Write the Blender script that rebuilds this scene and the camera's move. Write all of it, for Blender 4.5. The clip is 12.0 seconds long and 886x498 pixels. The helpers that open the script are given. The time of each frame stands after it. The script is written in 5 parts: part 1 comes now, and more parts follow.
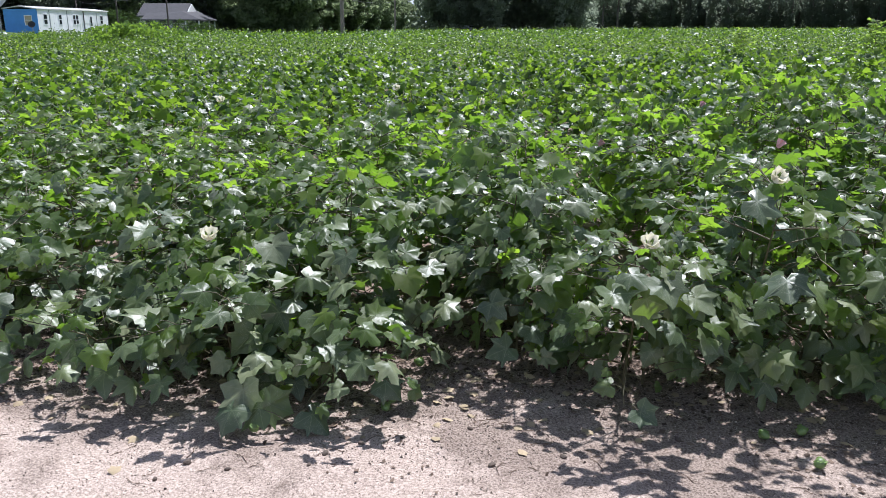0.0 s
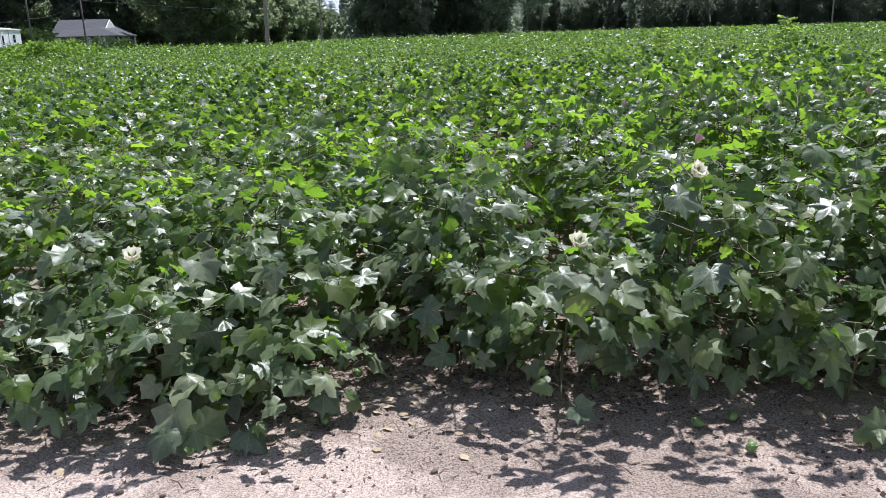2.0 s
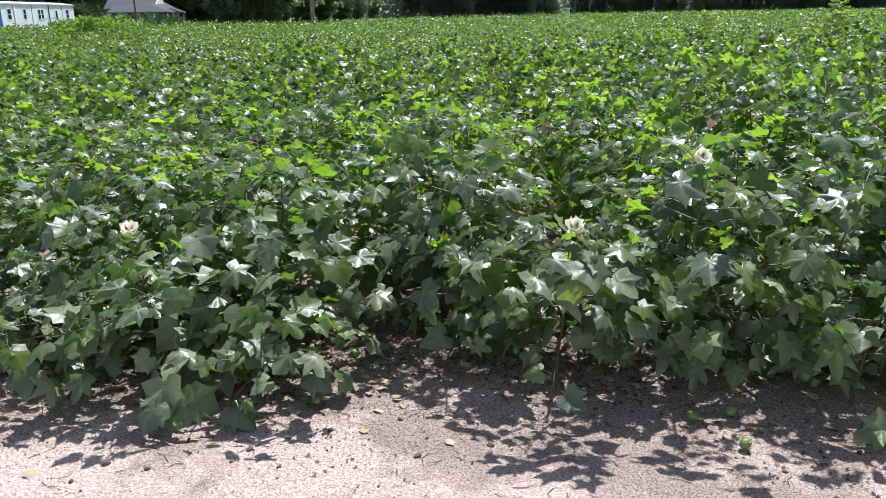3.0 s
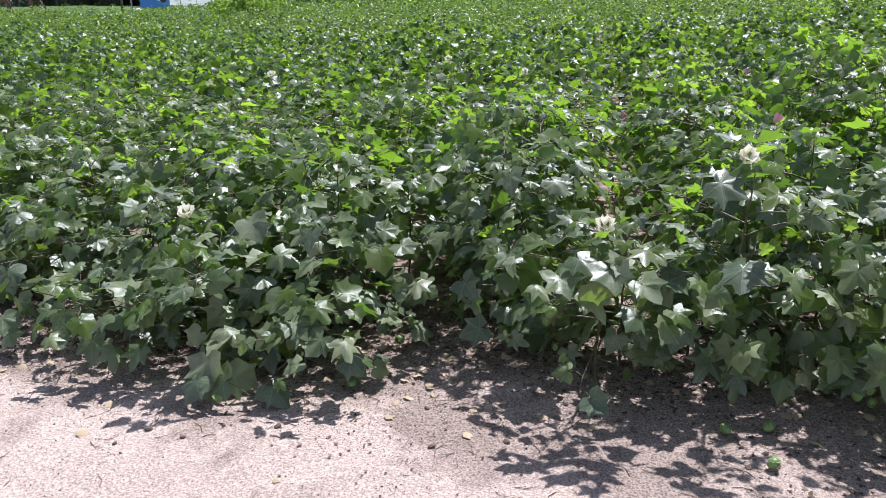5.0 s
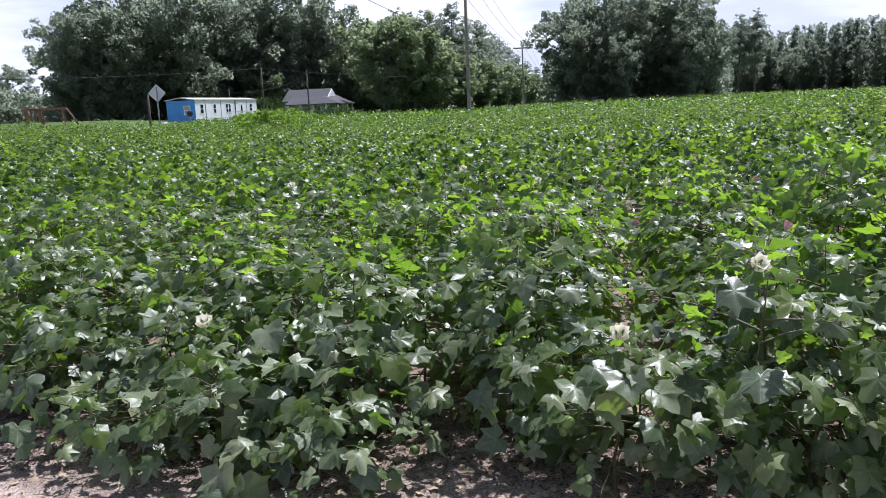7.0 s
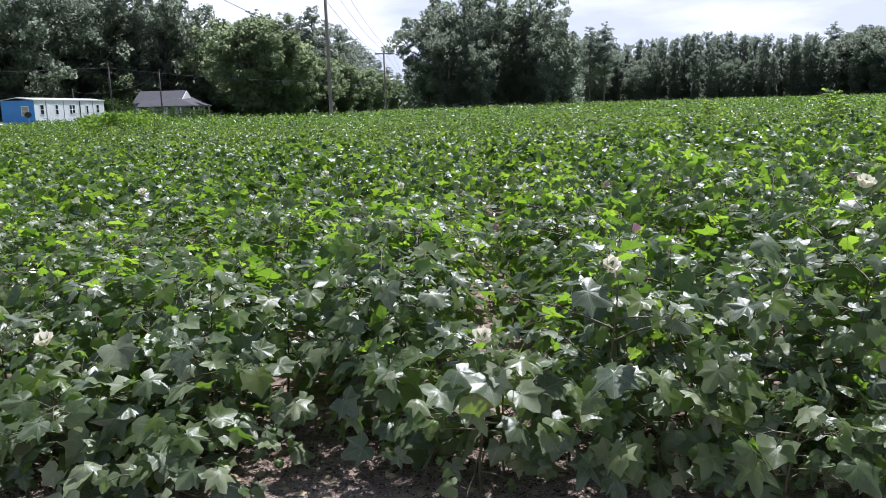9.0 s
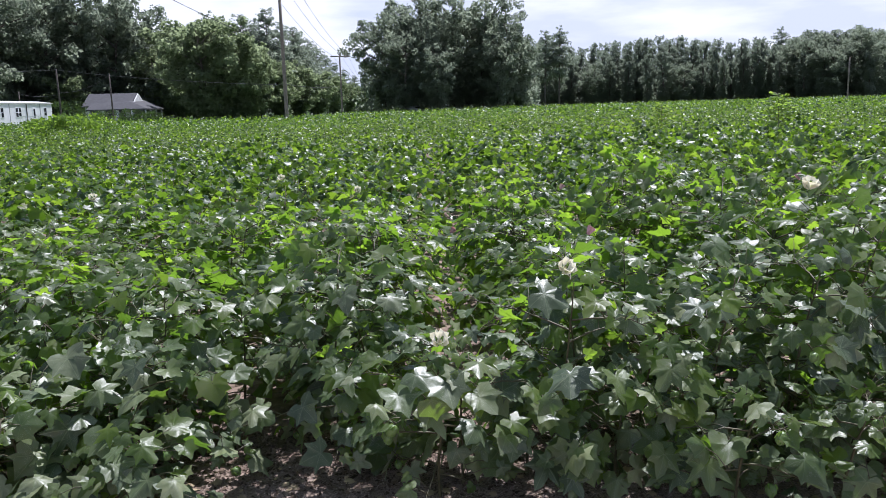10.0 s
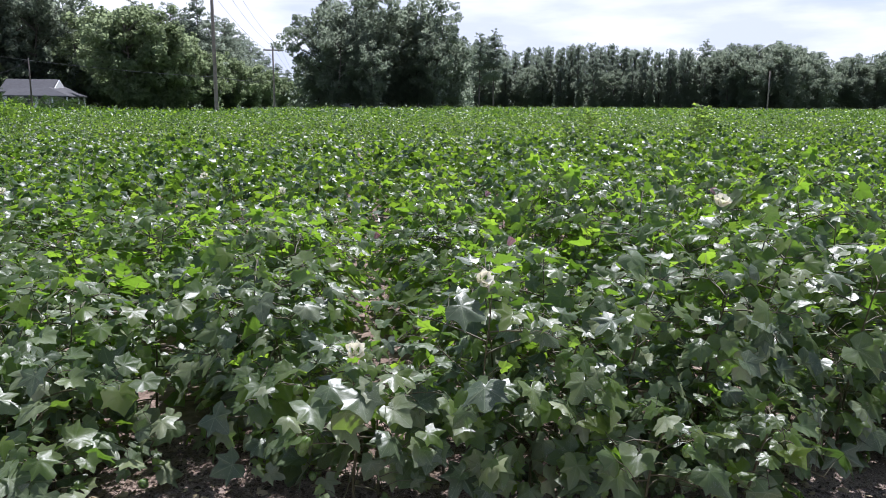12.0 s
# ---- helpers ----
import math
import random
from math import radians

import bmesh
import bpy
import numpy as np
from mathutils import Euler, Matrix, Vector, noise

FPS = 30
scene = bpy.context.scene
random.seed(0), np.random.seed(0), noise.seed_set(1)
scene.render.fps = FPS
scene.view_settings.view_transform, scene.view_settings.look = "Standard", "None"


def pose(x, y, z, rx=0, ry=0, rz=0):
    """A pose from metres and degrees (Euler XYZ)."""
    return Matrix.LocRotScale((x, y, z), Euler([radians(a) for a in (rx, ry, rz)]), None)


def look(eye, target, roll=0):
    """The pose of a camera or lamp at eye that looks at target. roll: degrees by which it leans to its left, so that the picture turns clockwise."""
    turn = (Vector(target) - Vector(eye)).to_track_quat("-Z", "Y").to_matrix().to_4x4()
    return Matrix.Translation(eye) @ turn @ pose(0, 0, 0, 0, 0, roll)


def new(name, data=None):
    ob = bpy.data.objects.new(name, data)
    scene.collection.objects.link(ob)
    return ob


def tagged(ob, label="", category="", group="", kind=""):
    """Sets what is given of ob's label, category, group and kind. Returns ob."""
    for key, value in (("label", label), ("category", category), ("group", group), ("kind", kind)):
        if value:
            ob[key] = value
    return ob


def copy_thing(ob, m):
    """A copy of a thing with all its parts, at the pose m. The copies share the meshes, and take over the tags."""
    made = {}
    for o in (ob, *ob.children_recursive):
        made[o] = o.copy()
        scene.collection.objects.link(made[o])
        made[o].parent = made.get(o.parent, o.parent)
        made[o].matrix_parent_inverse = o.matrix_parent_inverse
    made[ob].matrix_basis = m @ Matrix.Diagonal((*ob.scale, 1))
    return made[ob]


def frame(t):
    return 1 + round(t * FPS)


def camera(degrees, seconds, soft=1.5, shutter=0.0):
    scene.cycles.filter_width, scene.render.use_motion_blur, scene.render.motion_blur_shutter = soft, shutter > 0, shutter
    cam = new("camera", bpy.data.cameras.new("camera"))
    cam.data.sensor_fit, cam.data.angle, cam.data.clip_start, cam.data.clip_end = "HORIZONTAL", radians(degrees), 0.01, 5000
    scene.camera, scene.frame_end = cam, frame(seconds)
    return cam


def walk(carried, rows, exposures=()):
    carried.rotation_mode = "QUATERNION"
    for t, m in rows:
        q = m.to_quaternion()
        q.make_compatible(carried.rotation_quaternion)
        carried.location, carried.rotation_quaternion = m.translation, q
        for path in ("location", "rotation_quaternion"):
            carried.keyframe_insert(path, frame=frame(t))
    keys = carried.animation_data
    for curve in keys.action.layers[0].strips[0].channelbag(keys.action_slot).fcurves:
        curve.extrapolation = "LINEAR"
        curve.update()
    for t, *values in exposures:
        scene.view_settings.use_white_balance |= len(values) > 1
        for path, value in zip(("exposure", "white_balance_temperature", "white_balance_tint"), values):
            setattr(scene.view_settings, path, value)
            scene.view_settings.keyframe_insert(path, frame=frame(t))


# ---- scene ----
cam = camera(59.07, 12.0, 0.5)
PATH = [
    (0, (0.249, 0.077, 1.378), (0.182, 1.998, 0.828), 0.05),
    (0.5, (0.249, 0.089, 1.379), (0.213, 2.014, 0.839), 0.00),
    (1, (0.260, 0.076, 1.380), (0.298, 2.002, 0.844), -0.80),
    (1.5, (0.262, 0.080, 1.378), (0.337, 2.005, 0.841), -1.70),
    (2, (0.273, 0.085, 1.375), (0.364, 2.010, 0.840), -1.62),
    (2.5, (0.346, 0.098, 1.366), (0.450, 2.022, 0.829), -1.45),
    (3, (0.440, 0.120, 1.364), (0.426, 2.034, 0.786), -0.95),
    (3.2, (0.485, 0.149, 1.358), (0.402, 2.023, 0.665), 0.76),
    (4.8, (0.778, 0.180, 1.403), (0.521, 2.042, 0.718), -1.00),
    (5, (0.810, 0.166, 1.412), (0.451, 2.031, 0.785), -1.87),
    (5.5, (0.825, 0.147, 1.421), (0.417, 2.057, 0.991), -1.76),
    (6, (0.824, 0.149, 1.427), (0.401, 2.059, 1.015), -2.19),
    (6.5, (0.818, 0.145, 1.432), (0.394, 2.061, 1.045), -2.33),
    (6.7, (0.820, 0.144, 1.433), (0.397, 2.063, 1.058), -2.47),
    (8.3, (0.832, 0.161, 1.431), (0.672, 2.122, 1.072), -1.41),
    (8.5, (0.832, 0.162, 1.432), (0.718, 2.125, 1.068), -1.47),
    (9, (0.830, 0.166, 1.432), (0.767, 2.131, 1.066), -1.62),
    (9.5, (0.832, 0.166, 1.433), (0.824, 2.132, 1.066), -1.69),
    (10, (0.835, 0.159, 1.437), (0.879, 2.125, 1.075), -1.63),
    (10.5, (0.832, 0.157, 1.451), (0.927, 2.123, 1.101), -1.31),
    (11, (0.839, 0.174, 1.463), (0.984, 2.137, 1.112), -0.70),
    (11.5, (0.853, 0.175, 1.468), (1.029, 2.135, 1.111), -0.08),
    (12, (0.882, 0.182, 1.472), (1.100, 2.137, 1.106), 0.42),
]
EXPOSURE = [(t, stops, 5720, 15 if t < 5 else 18.5) for t, stops in ((0.0, 0.49), (2.5, 0.56), (3.0, 0.62), (4.0, 0.66), (5.0, 0.60), (5.5, 0.60), (6.5, 0.46), (9.5, 0.42), (11.0, 0.34), (12.0, 0.48))]
walk(cam, [(t, look(eye, target, roll)) for t, eye, target, roll in PATH], EXPOSURE)

# ---- light ----
SUN_AZ, SUN_EL = 22.0, 60.0  # degrees right of +y, above the horizon
world = bpy.data.worlds.new("sky")
scene.world = world
world.use_nodes = True
wn, wl = world.node_tree.nodes, world.node_tree.links
wn.clear()
w_out = wn.new("ShaderNodeOutputWorld")
w_bg = wn.new("ShaderNodeBackground")
w_sky = wn.new("ShaderNodeTexSky")
w_sky.sky_type, w_sky.sun_disc = "NISHITA", False
w_sky.sun_elevation, w_sky.sun_rotation = radians(SUN_EL), radians(SUN_AZ)
w_scale = wn.new("ShaderNodeVectorMath")
w_scale.operation = "SCALE"
w_scale.inputs["Scale"].default_value = 0.070
wl.new(w_sky.outputs[0], w_scale.inputs[0])
w_co = wn.new("ShaderNodeTexCoord")
w_map = wn.new("ShaderNodeMapping")
w_map.inputs["Scale"].default_value = (1.0, 1.0, 4.5)
wl.new(w_co.outputs["Generated"], w_map.inputs[0])
w_noise = wn.new("ShaderNodeTexNoise")
w_noise.inputs["Scale"].default_value = 2.4
w_noise.inputs["Detail"].default_value = 7
w_noise.inputs["Roughness"].default_value = 0.55
wl.new(w_map.outputs[0], w_noise.inputs["Vector"])
w_sep = wn.new("ShaderNodeSeparateXYZ")
wl.new(w_co.outputs["Generated"], w_sep.inputs[0])
w_low = wn.new("ShaderNodeMapRange")
w_low.inputs["From Min"].default_value, w_low.inputs["From Max"].default_value = 0.06, 0.38
w_low.inputs["To Min"].default_value, w_low.inputs["To Max"].default_value = 0.26, -0.06
wl.new(w_sep.outputs["Z"], w_low.inputs["Value"])
w_add = wn.new("ShaderNodeMath")
wl.new(w_noise.outputs[0], w_add.inputs[0])
wl.new(w_low.outputs[0], w_add.inputs[1])
w_ramp = wn.new("ShaderNodeValToRGB")
w_ramp.color_ramp.elements[0].position, w_ramp.color_ramp.elements[1].position = 0.42, 0.66
wl.new(w_add.outputs[0], w_ramp.inputs[0])
w_mix = wn.new("ShaderNodeMix")
w_mix.data_type = "RGBA"
wl.new(w_ramp.outputs[0], w_mix.inputs["Factor"])
wl.new(w_scale.outputs[0], w_mix.inputs["A"])
w_soft = wn.new("ShaderNodeTexNoise")
w_soft.inputs["Scale"].default_value = 5.5
w_soft.inputs["Detail"].default_value = 6
wl.new(w_map.outputs[0], w_soft.inputs["Vector"])
w_tone = wn.new("ShaderNodeValToRGB")
w_tone.color_ramp.elements[0].position, w_tone.color_ramp.elements[1].position = 0.40, 0.60
w_tone.color_ramp.elements[0].color, w_tone.color_ramp.elements[1].color = (0.60, 0.635, 0.72, 1), (0.80, 0.81, 0.835, 1)
wl.new(w_soft.outputs[0], w_tone.inputs[0])
wl.new(w_tone.outputs[0], w_mix.inputs["B"])
wl.new(w_mix.outputs["Result"], w_bg.inputs[0])
w_bg.inputs[1].default_value = 1.0
wl.new(w_bg.outputs[0], w_out.inputs[0])

sun = new("sun", bpy.data.lights.new("sun", "SUN"))
sun.data.energy, sun.data.angle, sun.data.color = 5.2, radians(0.9), (1.0, 0.96, 0.89)
sun_dir = Vector((math.sin(radians(SUN_AZ)) * math.cos(radians(SUN_EL)), math.cos(radians(SUN_AZ)) * math.cos(radians(SUN_EL)), math.sin(radians(SUN_EL))))
sun.matrix_world = look(tuple(sun_dir * 60), (0, 0, 0))


# ---- materials ----
class Mat:
    """A node material with a principled shader and a few ways to add to it."""

    def __init__(self, name, rough=0.6, metal=0.0, spec=0.5):
        self.m = bpy.data.materials.new(name)
        self.m.use_nodes = True
        self.t = self.m.node_tree
        self.b = self.t.nodes["Principled BSDF"]
        self.b.inputs["Roughness"].default_value = rough
        self.b.inputs["Metallic"].default_value = metal
        self.b.inputs["Specular IOR Level"].default_value = spec

    def node(self, kind, **inputs):
        n = self.t.nodes.new(kind)
        for k, v in inputs.items():
            n.inputs[k.replace("_", " ")].default_value = v
        return n

    def link(self, a, b):
        self.t.links.new(a, b)

    def math(self, op, a, b=0.0, clamp=False):
        n = self.t.nodes.new("ShaderNodeMath")
        n.operation, n.use_clamp = op, clamp
        for i, v in enumerate((a, b)):
            if isinstance(v, (int, float)):
                n.inputs[i].default_value = v
            else:
                self.link(v, n.inputs[i])
        return n.outputs[0]

    def coord(self, which="Object"):
        return self.node("ShaderNodeTexCoord").outputs[which]

    def noise(self, scale, detail=4, vec=None, rough=0.6):
        n = self.node("ShaderNodeTexNoise", Scale=scale, Detail=detail, Roughness=rough)
        self.link(vec or self.coord(), n.inputs["Vector"])
        return n.outputs[0]

    def ramp(self, fac, stops):
        n = self.node("ShaderNodeValToRGB")
        e = n.color_ramp.elements
        while len(e) < len(stops):
            e.new(0.5)
        for s, (p, c) in zip(e, stops):
            s.position, s.color = p, (*c, 1) if len(c) == 3 else c
        self.link(fac, n.inputs[0])
        return n.outputs[0]

    def mix(self, fac, a, b, blend="MIX"):
        n = self.node("ShaderNodeMix")
        n.data_type, n.blend_type = "RGBA", blend
        for k, v in (("Factor", fac), ("A", a), ("B", b)):
            if isinstance(v, (int, float)):
                n.inputs[k].default_value = v
            elif isinstance(v, tuple):
                n.inputs[k].default_value = (*v, 1)
            else:
                self.link(v, n.inputs[k])
        return n.outputs["Result"]

    def rand(self):
        a = self.node("ShaderNodeObjectInfo").outputs["Random"]
        b = self.node("ShaderNodeNewGeometry").outputs["Random Per Island"]
        return self.math("FRACT", self.math("ADD", a, b))

    def colour(self, c):
        self.link(c, self.b.inputs["Base Color"])
        return self

    def bump(self, height, strength=0.3, distance=0.01):
        n = self.node("ShaderNodeBump", Strength=strength, Distance=distance)
        self.link(height, n.inputs["Height"])
        self.link(n.outputs[0], self.b.inputs["Normal"])
        return self

    def translucent(self, c, amount):
        """Light that passes through thin leaves."""
        t = self.node("ShaderNodeBsdfTranslucent")
        if isinstance(c, tuple):
            t.inputs["Color"].default_value = (*c, 1)
        else:
            self.link(c, t.inputs["Color"])
        mix = self.node("ShaderNodeMixShader")
        if isinstance(amount, float):
            mix.inputs[0].default_value = amount
        else:
            self.link(amount, mix.inputs[0])
        out = self.t.nodes["Material Output"]
        self.link(self.b.outputs[0], mix.inputs[1])
        self.link(t.outputs[0], mix.inputs[2])
        self.link(mix.outputs[0], out.inputs["Surface"])
        return self


def plain(name, c, rough=0.6, metal=0.0, scale=8.0, vary=0.25, relief=0.15):
    """A worn surface: two scales of noise in the colour, and a fine relief."""
    m = Mat(name, rough, metal)
    big, fine = m.noise(scale, 5), m.noise(scale * 14, 3)
    both = m.math("ADD", m.math("MULTIPLY", big, 0.7), m.math("MULTIPLY", fine, 0.3))
    lo, hi = tuple(v * (1 - vary) for v in c), tuple(min(1, v * (1 + vary)) for v in c)
    m.colour(m.ramp(both, [(0.3, lo), (0.7, hi)]))
    m.bump(fine, relief, 0.004)
    return m.m


def make_leaf(name, tones, dust_sheen, gloss, rough, veins, through_tones, thin):
    """Cotton leaf: waxy face with pale veins, dusty specks; yellow-green when the sun shines through."""
    m = Mat(name, 0.42, 0, gloss)
    r = m.rand()
    base = m.ramp(r, list(zip((0.0, 0.45, 0.8, 1.0), tones)))
    uv = m.node("ShaderNodeUVMap").outputs[0]
    sep = m.node("ShaderNodeSeparateXYZ")
    m.link(uv, sep.inputs[0])
    u, v = m.math("SUBTRACT", sep.outputs[0], 0.5), m.math("SUBTRACT", sep.outputs[1], 0.5)
    vein = None
    for deg in (0, 52, -52, 108, -108):
        s, c = math.sin(radians(deg)), math.cos(radians(deg))
        off = m.math("ABSOLUTE", m.math("SUBTRACT", m.math("MULTIPLY", u, c), m.math("MULTIPLY", v, s)))
        along = m.math("ADD", m.math("MULTIPLY", u, s), m.math("MULTIPLY", v, c))
        line = m.math("MULTIPLY", m.math("LESS_THAN", off, 0.009), m.math("GREATER_THAN", along, 0.0))
        vein = line if vein is None else m.math("MAXIMUM", vein, line)
    shift = m.node("ShaderNodeCombineXYZ")
    for i in range(3):
        m.link(m.math("MULTIPLY", r, 37.0 + 11 * i), shift.inputs[i])
    place = m.node("ShaderNodeVectorMath")
    m.link(uv, place.inputs[0])
    m.link(shift.outputs[0], place.inputs[1])
    on_leaf = place.outputs[0]
    blotch = m.noise(2.5, 4, on_leaf)
    # some leaves turn pale: sun sheen put into the colour along with dust
    pale = m.ramp(m.math("FRACT", m.math("MULTIPLY", r, 7.13)), [(0.55, (0, 0, 0)), (0.95, (1, 1, 1))])
    base = m.mix(m.math("MULTIPLY", blotch, m.math("ADD", 0.28, m.math("MULTIPLY", pale, 0.75))), base, dust_sheen)
    base = m.mix(m.math("MULTIPLY", vein, 0.32), base, veins)
    speck = m.node("ShaderNodeTexVoronoi", Scale=42.0)
    m.link(on_leaf, speck.inputs["Vector"])
    spots = m.math("MULTIPLY", m.math("LESS_THAN", speck.outputs["Distance"], 0.30), m.math("GREATER_THAN", m.noise(3.5, 3, on_leaf), 0.52))
    base = m.mix(m.math("MULTIPLY", spots, 0.55), base, (0.30, 0.33, 0.24))
    m.colour(base)
    m.link(m.math("ADD", m.math("ADD", rough, m.math("MULTIPLY", m.noise(14, 4, on_leaf), 0.22)), m.math("MULTIPLY", spots, 0.3)), m.b.inputs["Roughness"])
    m.b.inputs["Coat Weight"].default_value, m.b.inputs["Coat Roughness"].default_value = 0.05, 0.30
    m.b.inputs["IOR"].default_value = 1.5
    m.bump(m.math("ADD", m.noise(6, 5, on_leaf), m.math("MULTIPLY", vein, -0.22)), 0.22, 0.008)
    through_colour = m.ramp(r, list(zip((0.0, 0.6, 1.0), through_tones)))
    return m.translucent(through_colour, m.math("ADD", thin[0], m.math("MULTIPLY", r, thin[1]))).m


def make_field_leaf():
    """The same crop farther off, with no veins."""
    m = Mat("cotton_leaf_field", 0.38, 0, 0.22)
    r = m.rand()
    # darkest and palest tones stand in for canopy shade and sun glints
    base = m.ramp(r, [(0.0, (0.012, 0.027, 0.010)), (0.40, (0.030, 0.066, 0.015)), (0.75, (0.062, 0.118, 0.020)), (0.96, (0.115, 0.175, 0.036)), (1.0, (0.27, 0.28, 0.17))])
    m.colour(m.mix(m.math("MULTIPLY", m.noise(0.35, 3), 0.22), base, (0.075, 0.13, 0.025)))
    through_colour = m.ramp(r, [(0.0, (0.14, 0.28, 0.018)), (0.6, (0.235, 0.43, 0.024)), (1.0, (0.36, 0.55, 0.034))])
    return m.translucent(through_colour, m.math("ADD", 0.14, m.math("MULTIPLY", r, 0.30))).m


def make_tree_leaf(name, dark, light, tr, amount):
    m = Mat(name, 0.88, 0, 0.55)
    r = m.rand()
    base = m.ramp(r, [(0.0, dark), (1.0, light)])
    m.colour(m.mix(m.math("MULTIPLY", m.noise(0.45, 3), 0.5), base, tuple(v * 0.7 for v in light)))
    return m.translucent(tr, amount).m


def make_ground():
    """Pale sand with grit, dark crumbs of old plant matter and darker brown patches; browner soil past the row ends,
    turf farther out.
    """
    m = Mat("sandy_ground", 0.95, 0, 0.15)
    co = m.coord()
    grit = m.noise(120, 5, co, 0.75)
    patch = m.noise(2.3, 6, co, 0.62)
    sand = m.ramp(grit, [(0.40, (0.13, 0.096, 0.076)), (0.49, (0.37, 0.292, 0.238)), (0.59, (0.60, 0.49, 0.415))])
    worn = m.ramp(m.noise(1.1, 5, co), [(0.38, (0.37, 0.292, 0.248)), (0.60, (0.56, 0.46, 0.39))])
    sand = m.mix(0.30, sand, worn)
    crumbs = m.node("ShaderNodeTexVoronoi", Scale=95.0)
    m.link(co, crumbs.inputs["Vector"])
    dots = m.math("LESS_THAN", crumbs.outputs["Distance"], 0.40)
    sep = m.node("ShaderNodeSeparateXYZ")
    m.link(co, sep.inputs[0])
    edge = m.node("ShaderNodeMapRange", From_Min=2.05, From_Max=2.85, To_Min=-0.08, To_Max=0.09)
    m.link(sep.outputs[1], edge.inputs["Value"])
    # crumbs and brown tone grow towards the crop's edge, most round one spot before it
    spot_dist = m.node("ShaderNodeVectorMath")
    spot_dist.operation = "DISTANCE"
    m.link(co, spot_dist.inputs[0])
    spot_dist.inputs[1].default_value = (1.20, 2.54, 0.0)
    spot_gain = m.node("ShaderNodeMapRange", From_Min=0.20, From_Max=1.05, To_Min=0.15, To_Max=0.0)
    m.link(spot_dist.outputs["Value"], spot_gain.inputs["Value"])
    amount = m.ramp(m.math("ADD", m.math("ADD", patch, edge.outputs[0]), spot_gain.outputs[0]), [(0.46, (0, 0, 0)), (0.60, (1, 1, 1))])
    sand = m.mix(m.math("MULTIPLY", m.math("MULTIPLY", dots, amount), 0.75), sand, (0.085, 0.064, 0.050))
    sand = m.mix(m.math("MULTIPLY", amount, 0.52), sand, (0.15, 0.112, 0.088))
    far = m.node("ShaderNodeMapRange", From_Min=34.0, From_Max=44.0)
    m.link(m.math("ADD", sep.outputs[1], m.math("MULTIPLY", m.noise(0.3, 4, co), 6.0)), far.inputs["Value"])
    turf = m.ramp(m.noise(0.8, 6, co), [(0.3, (0.045, 0.085, 0.02)), (0.7, (0.10, 0.15, 0.04))])
    # ground turns browner and darker from about the row ends on
    crop_side = m.node("ShaderNodeMapRange", From_Min=3.1, From_Max=3.7)
    m.link(m.math("ADD", sep.outputs[1], m.math("MULTIPLY", m.noise(2.0, 4, co), 0.5)), crop_side.inputs["Value"])
    soil = m.ramp(m.noise(9.0, 6, co, 0.7), [(0.32, (0.105, 0.075, 0.058)), (0.52, (0.235, 0.172, 0.138)), (0.70, (0.36, 0.28, 0.23))])
    sand = m.mix(crop_side.outputs[0], sand, soil)
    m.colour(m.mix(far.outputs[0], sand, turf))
    m.bump(m.math("ADD", grit, m.math("MULTIPLY", m.noise(38, 4, co), 1.5)), 0.55, 0.006)
    return m.m


# sunlight coloured into thin yellow-green tops; shade and sheen into waxy, dusty edge leaves
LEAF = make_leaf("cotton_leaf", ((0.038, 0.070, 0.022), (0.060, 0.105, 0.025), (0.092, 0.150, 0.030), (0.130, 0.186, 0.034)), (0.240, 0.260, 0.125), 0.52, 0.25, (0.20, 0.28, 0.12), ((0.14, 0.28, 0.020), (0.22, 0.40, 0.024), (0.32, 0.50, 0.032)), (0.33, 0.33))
SHADE_TONE_LEAF = make_leaf("shade_tone_leaf", ((0.031, 0.058, 0.030), (0.044, 0.078, 0.033), (0.066, 0.106, 0.037), (0.098, 0.142, 0.043)), (0.33, 0.345, 0.20), 0.44, 0.28, (0.27, 0.32, 0.18), ((0.10, 0.24, 0.03), (0.18, 0.36, 0.03), (0.30, 0.50, 0.03)), (0.08, 0.20))
FIELD_LEAF, GROUND = make_field_leaf(), make_ground()
STEM = plain("cotton_stem", (0.085, 0.075, 0.035), 0.6, 0, 30, 0.4)
TWIG = plain("dry_twig", (0.16, 0.11, 0.075), 0.85, 0, 40, 0.4)
CRUMB = plain("dark_crumb", (0.12, 0.092, 0.072), 0.95, 0, 20, 0.5)
GRIT = Mat("pale_grit", 0.9, 0, 0.2)
GRIT = GRIT.colour(GRIT.ramp(GRIT.rand(), [(0.0, (0.16, 0.12, 0.095)), (0.35, (0.38, 0.30, 0.24)), (1.0, (0.70, 0.60, 0.51))])).m
FLAKE = Mat("rotted_leaf", 0.9, 0, 0.2)
FLAKE = FLAKE.colour(FLAKE.ramp(FLAKE.rand(), [(0.0, (0.045, 0.032, 0.025)), (0.6, (0.11, 0.078, 0.058)), (1.0, (0.26, 0.19, 0.14))])).m
DRY = plain("dry_leaf", (0.36, 0.28, 0.17), 0.8, 0, 20, 0.4)
PETAL = Mat("flower_petal", 0.6)
PETAL.colour(PETAL.ramp(PETAL.noise(30, 3), [(0.3, (0.86, 0.83, 0.68)), (0.7, (0.92, 0.90, 0.82))]))
PETAL = PETAL.translucent((0.9, 0.85, 0.6), 0.3).m
PINK = plain("pink_petal", (0.62, 0.36, 0.36), 0.6, 0, 30, 0.2)
BOLL = plain("green_boll", (0.13, 0.20, 0.06), 0.45, 0, 25, 0.3)
BRACT = Mat("bract", 0.5)
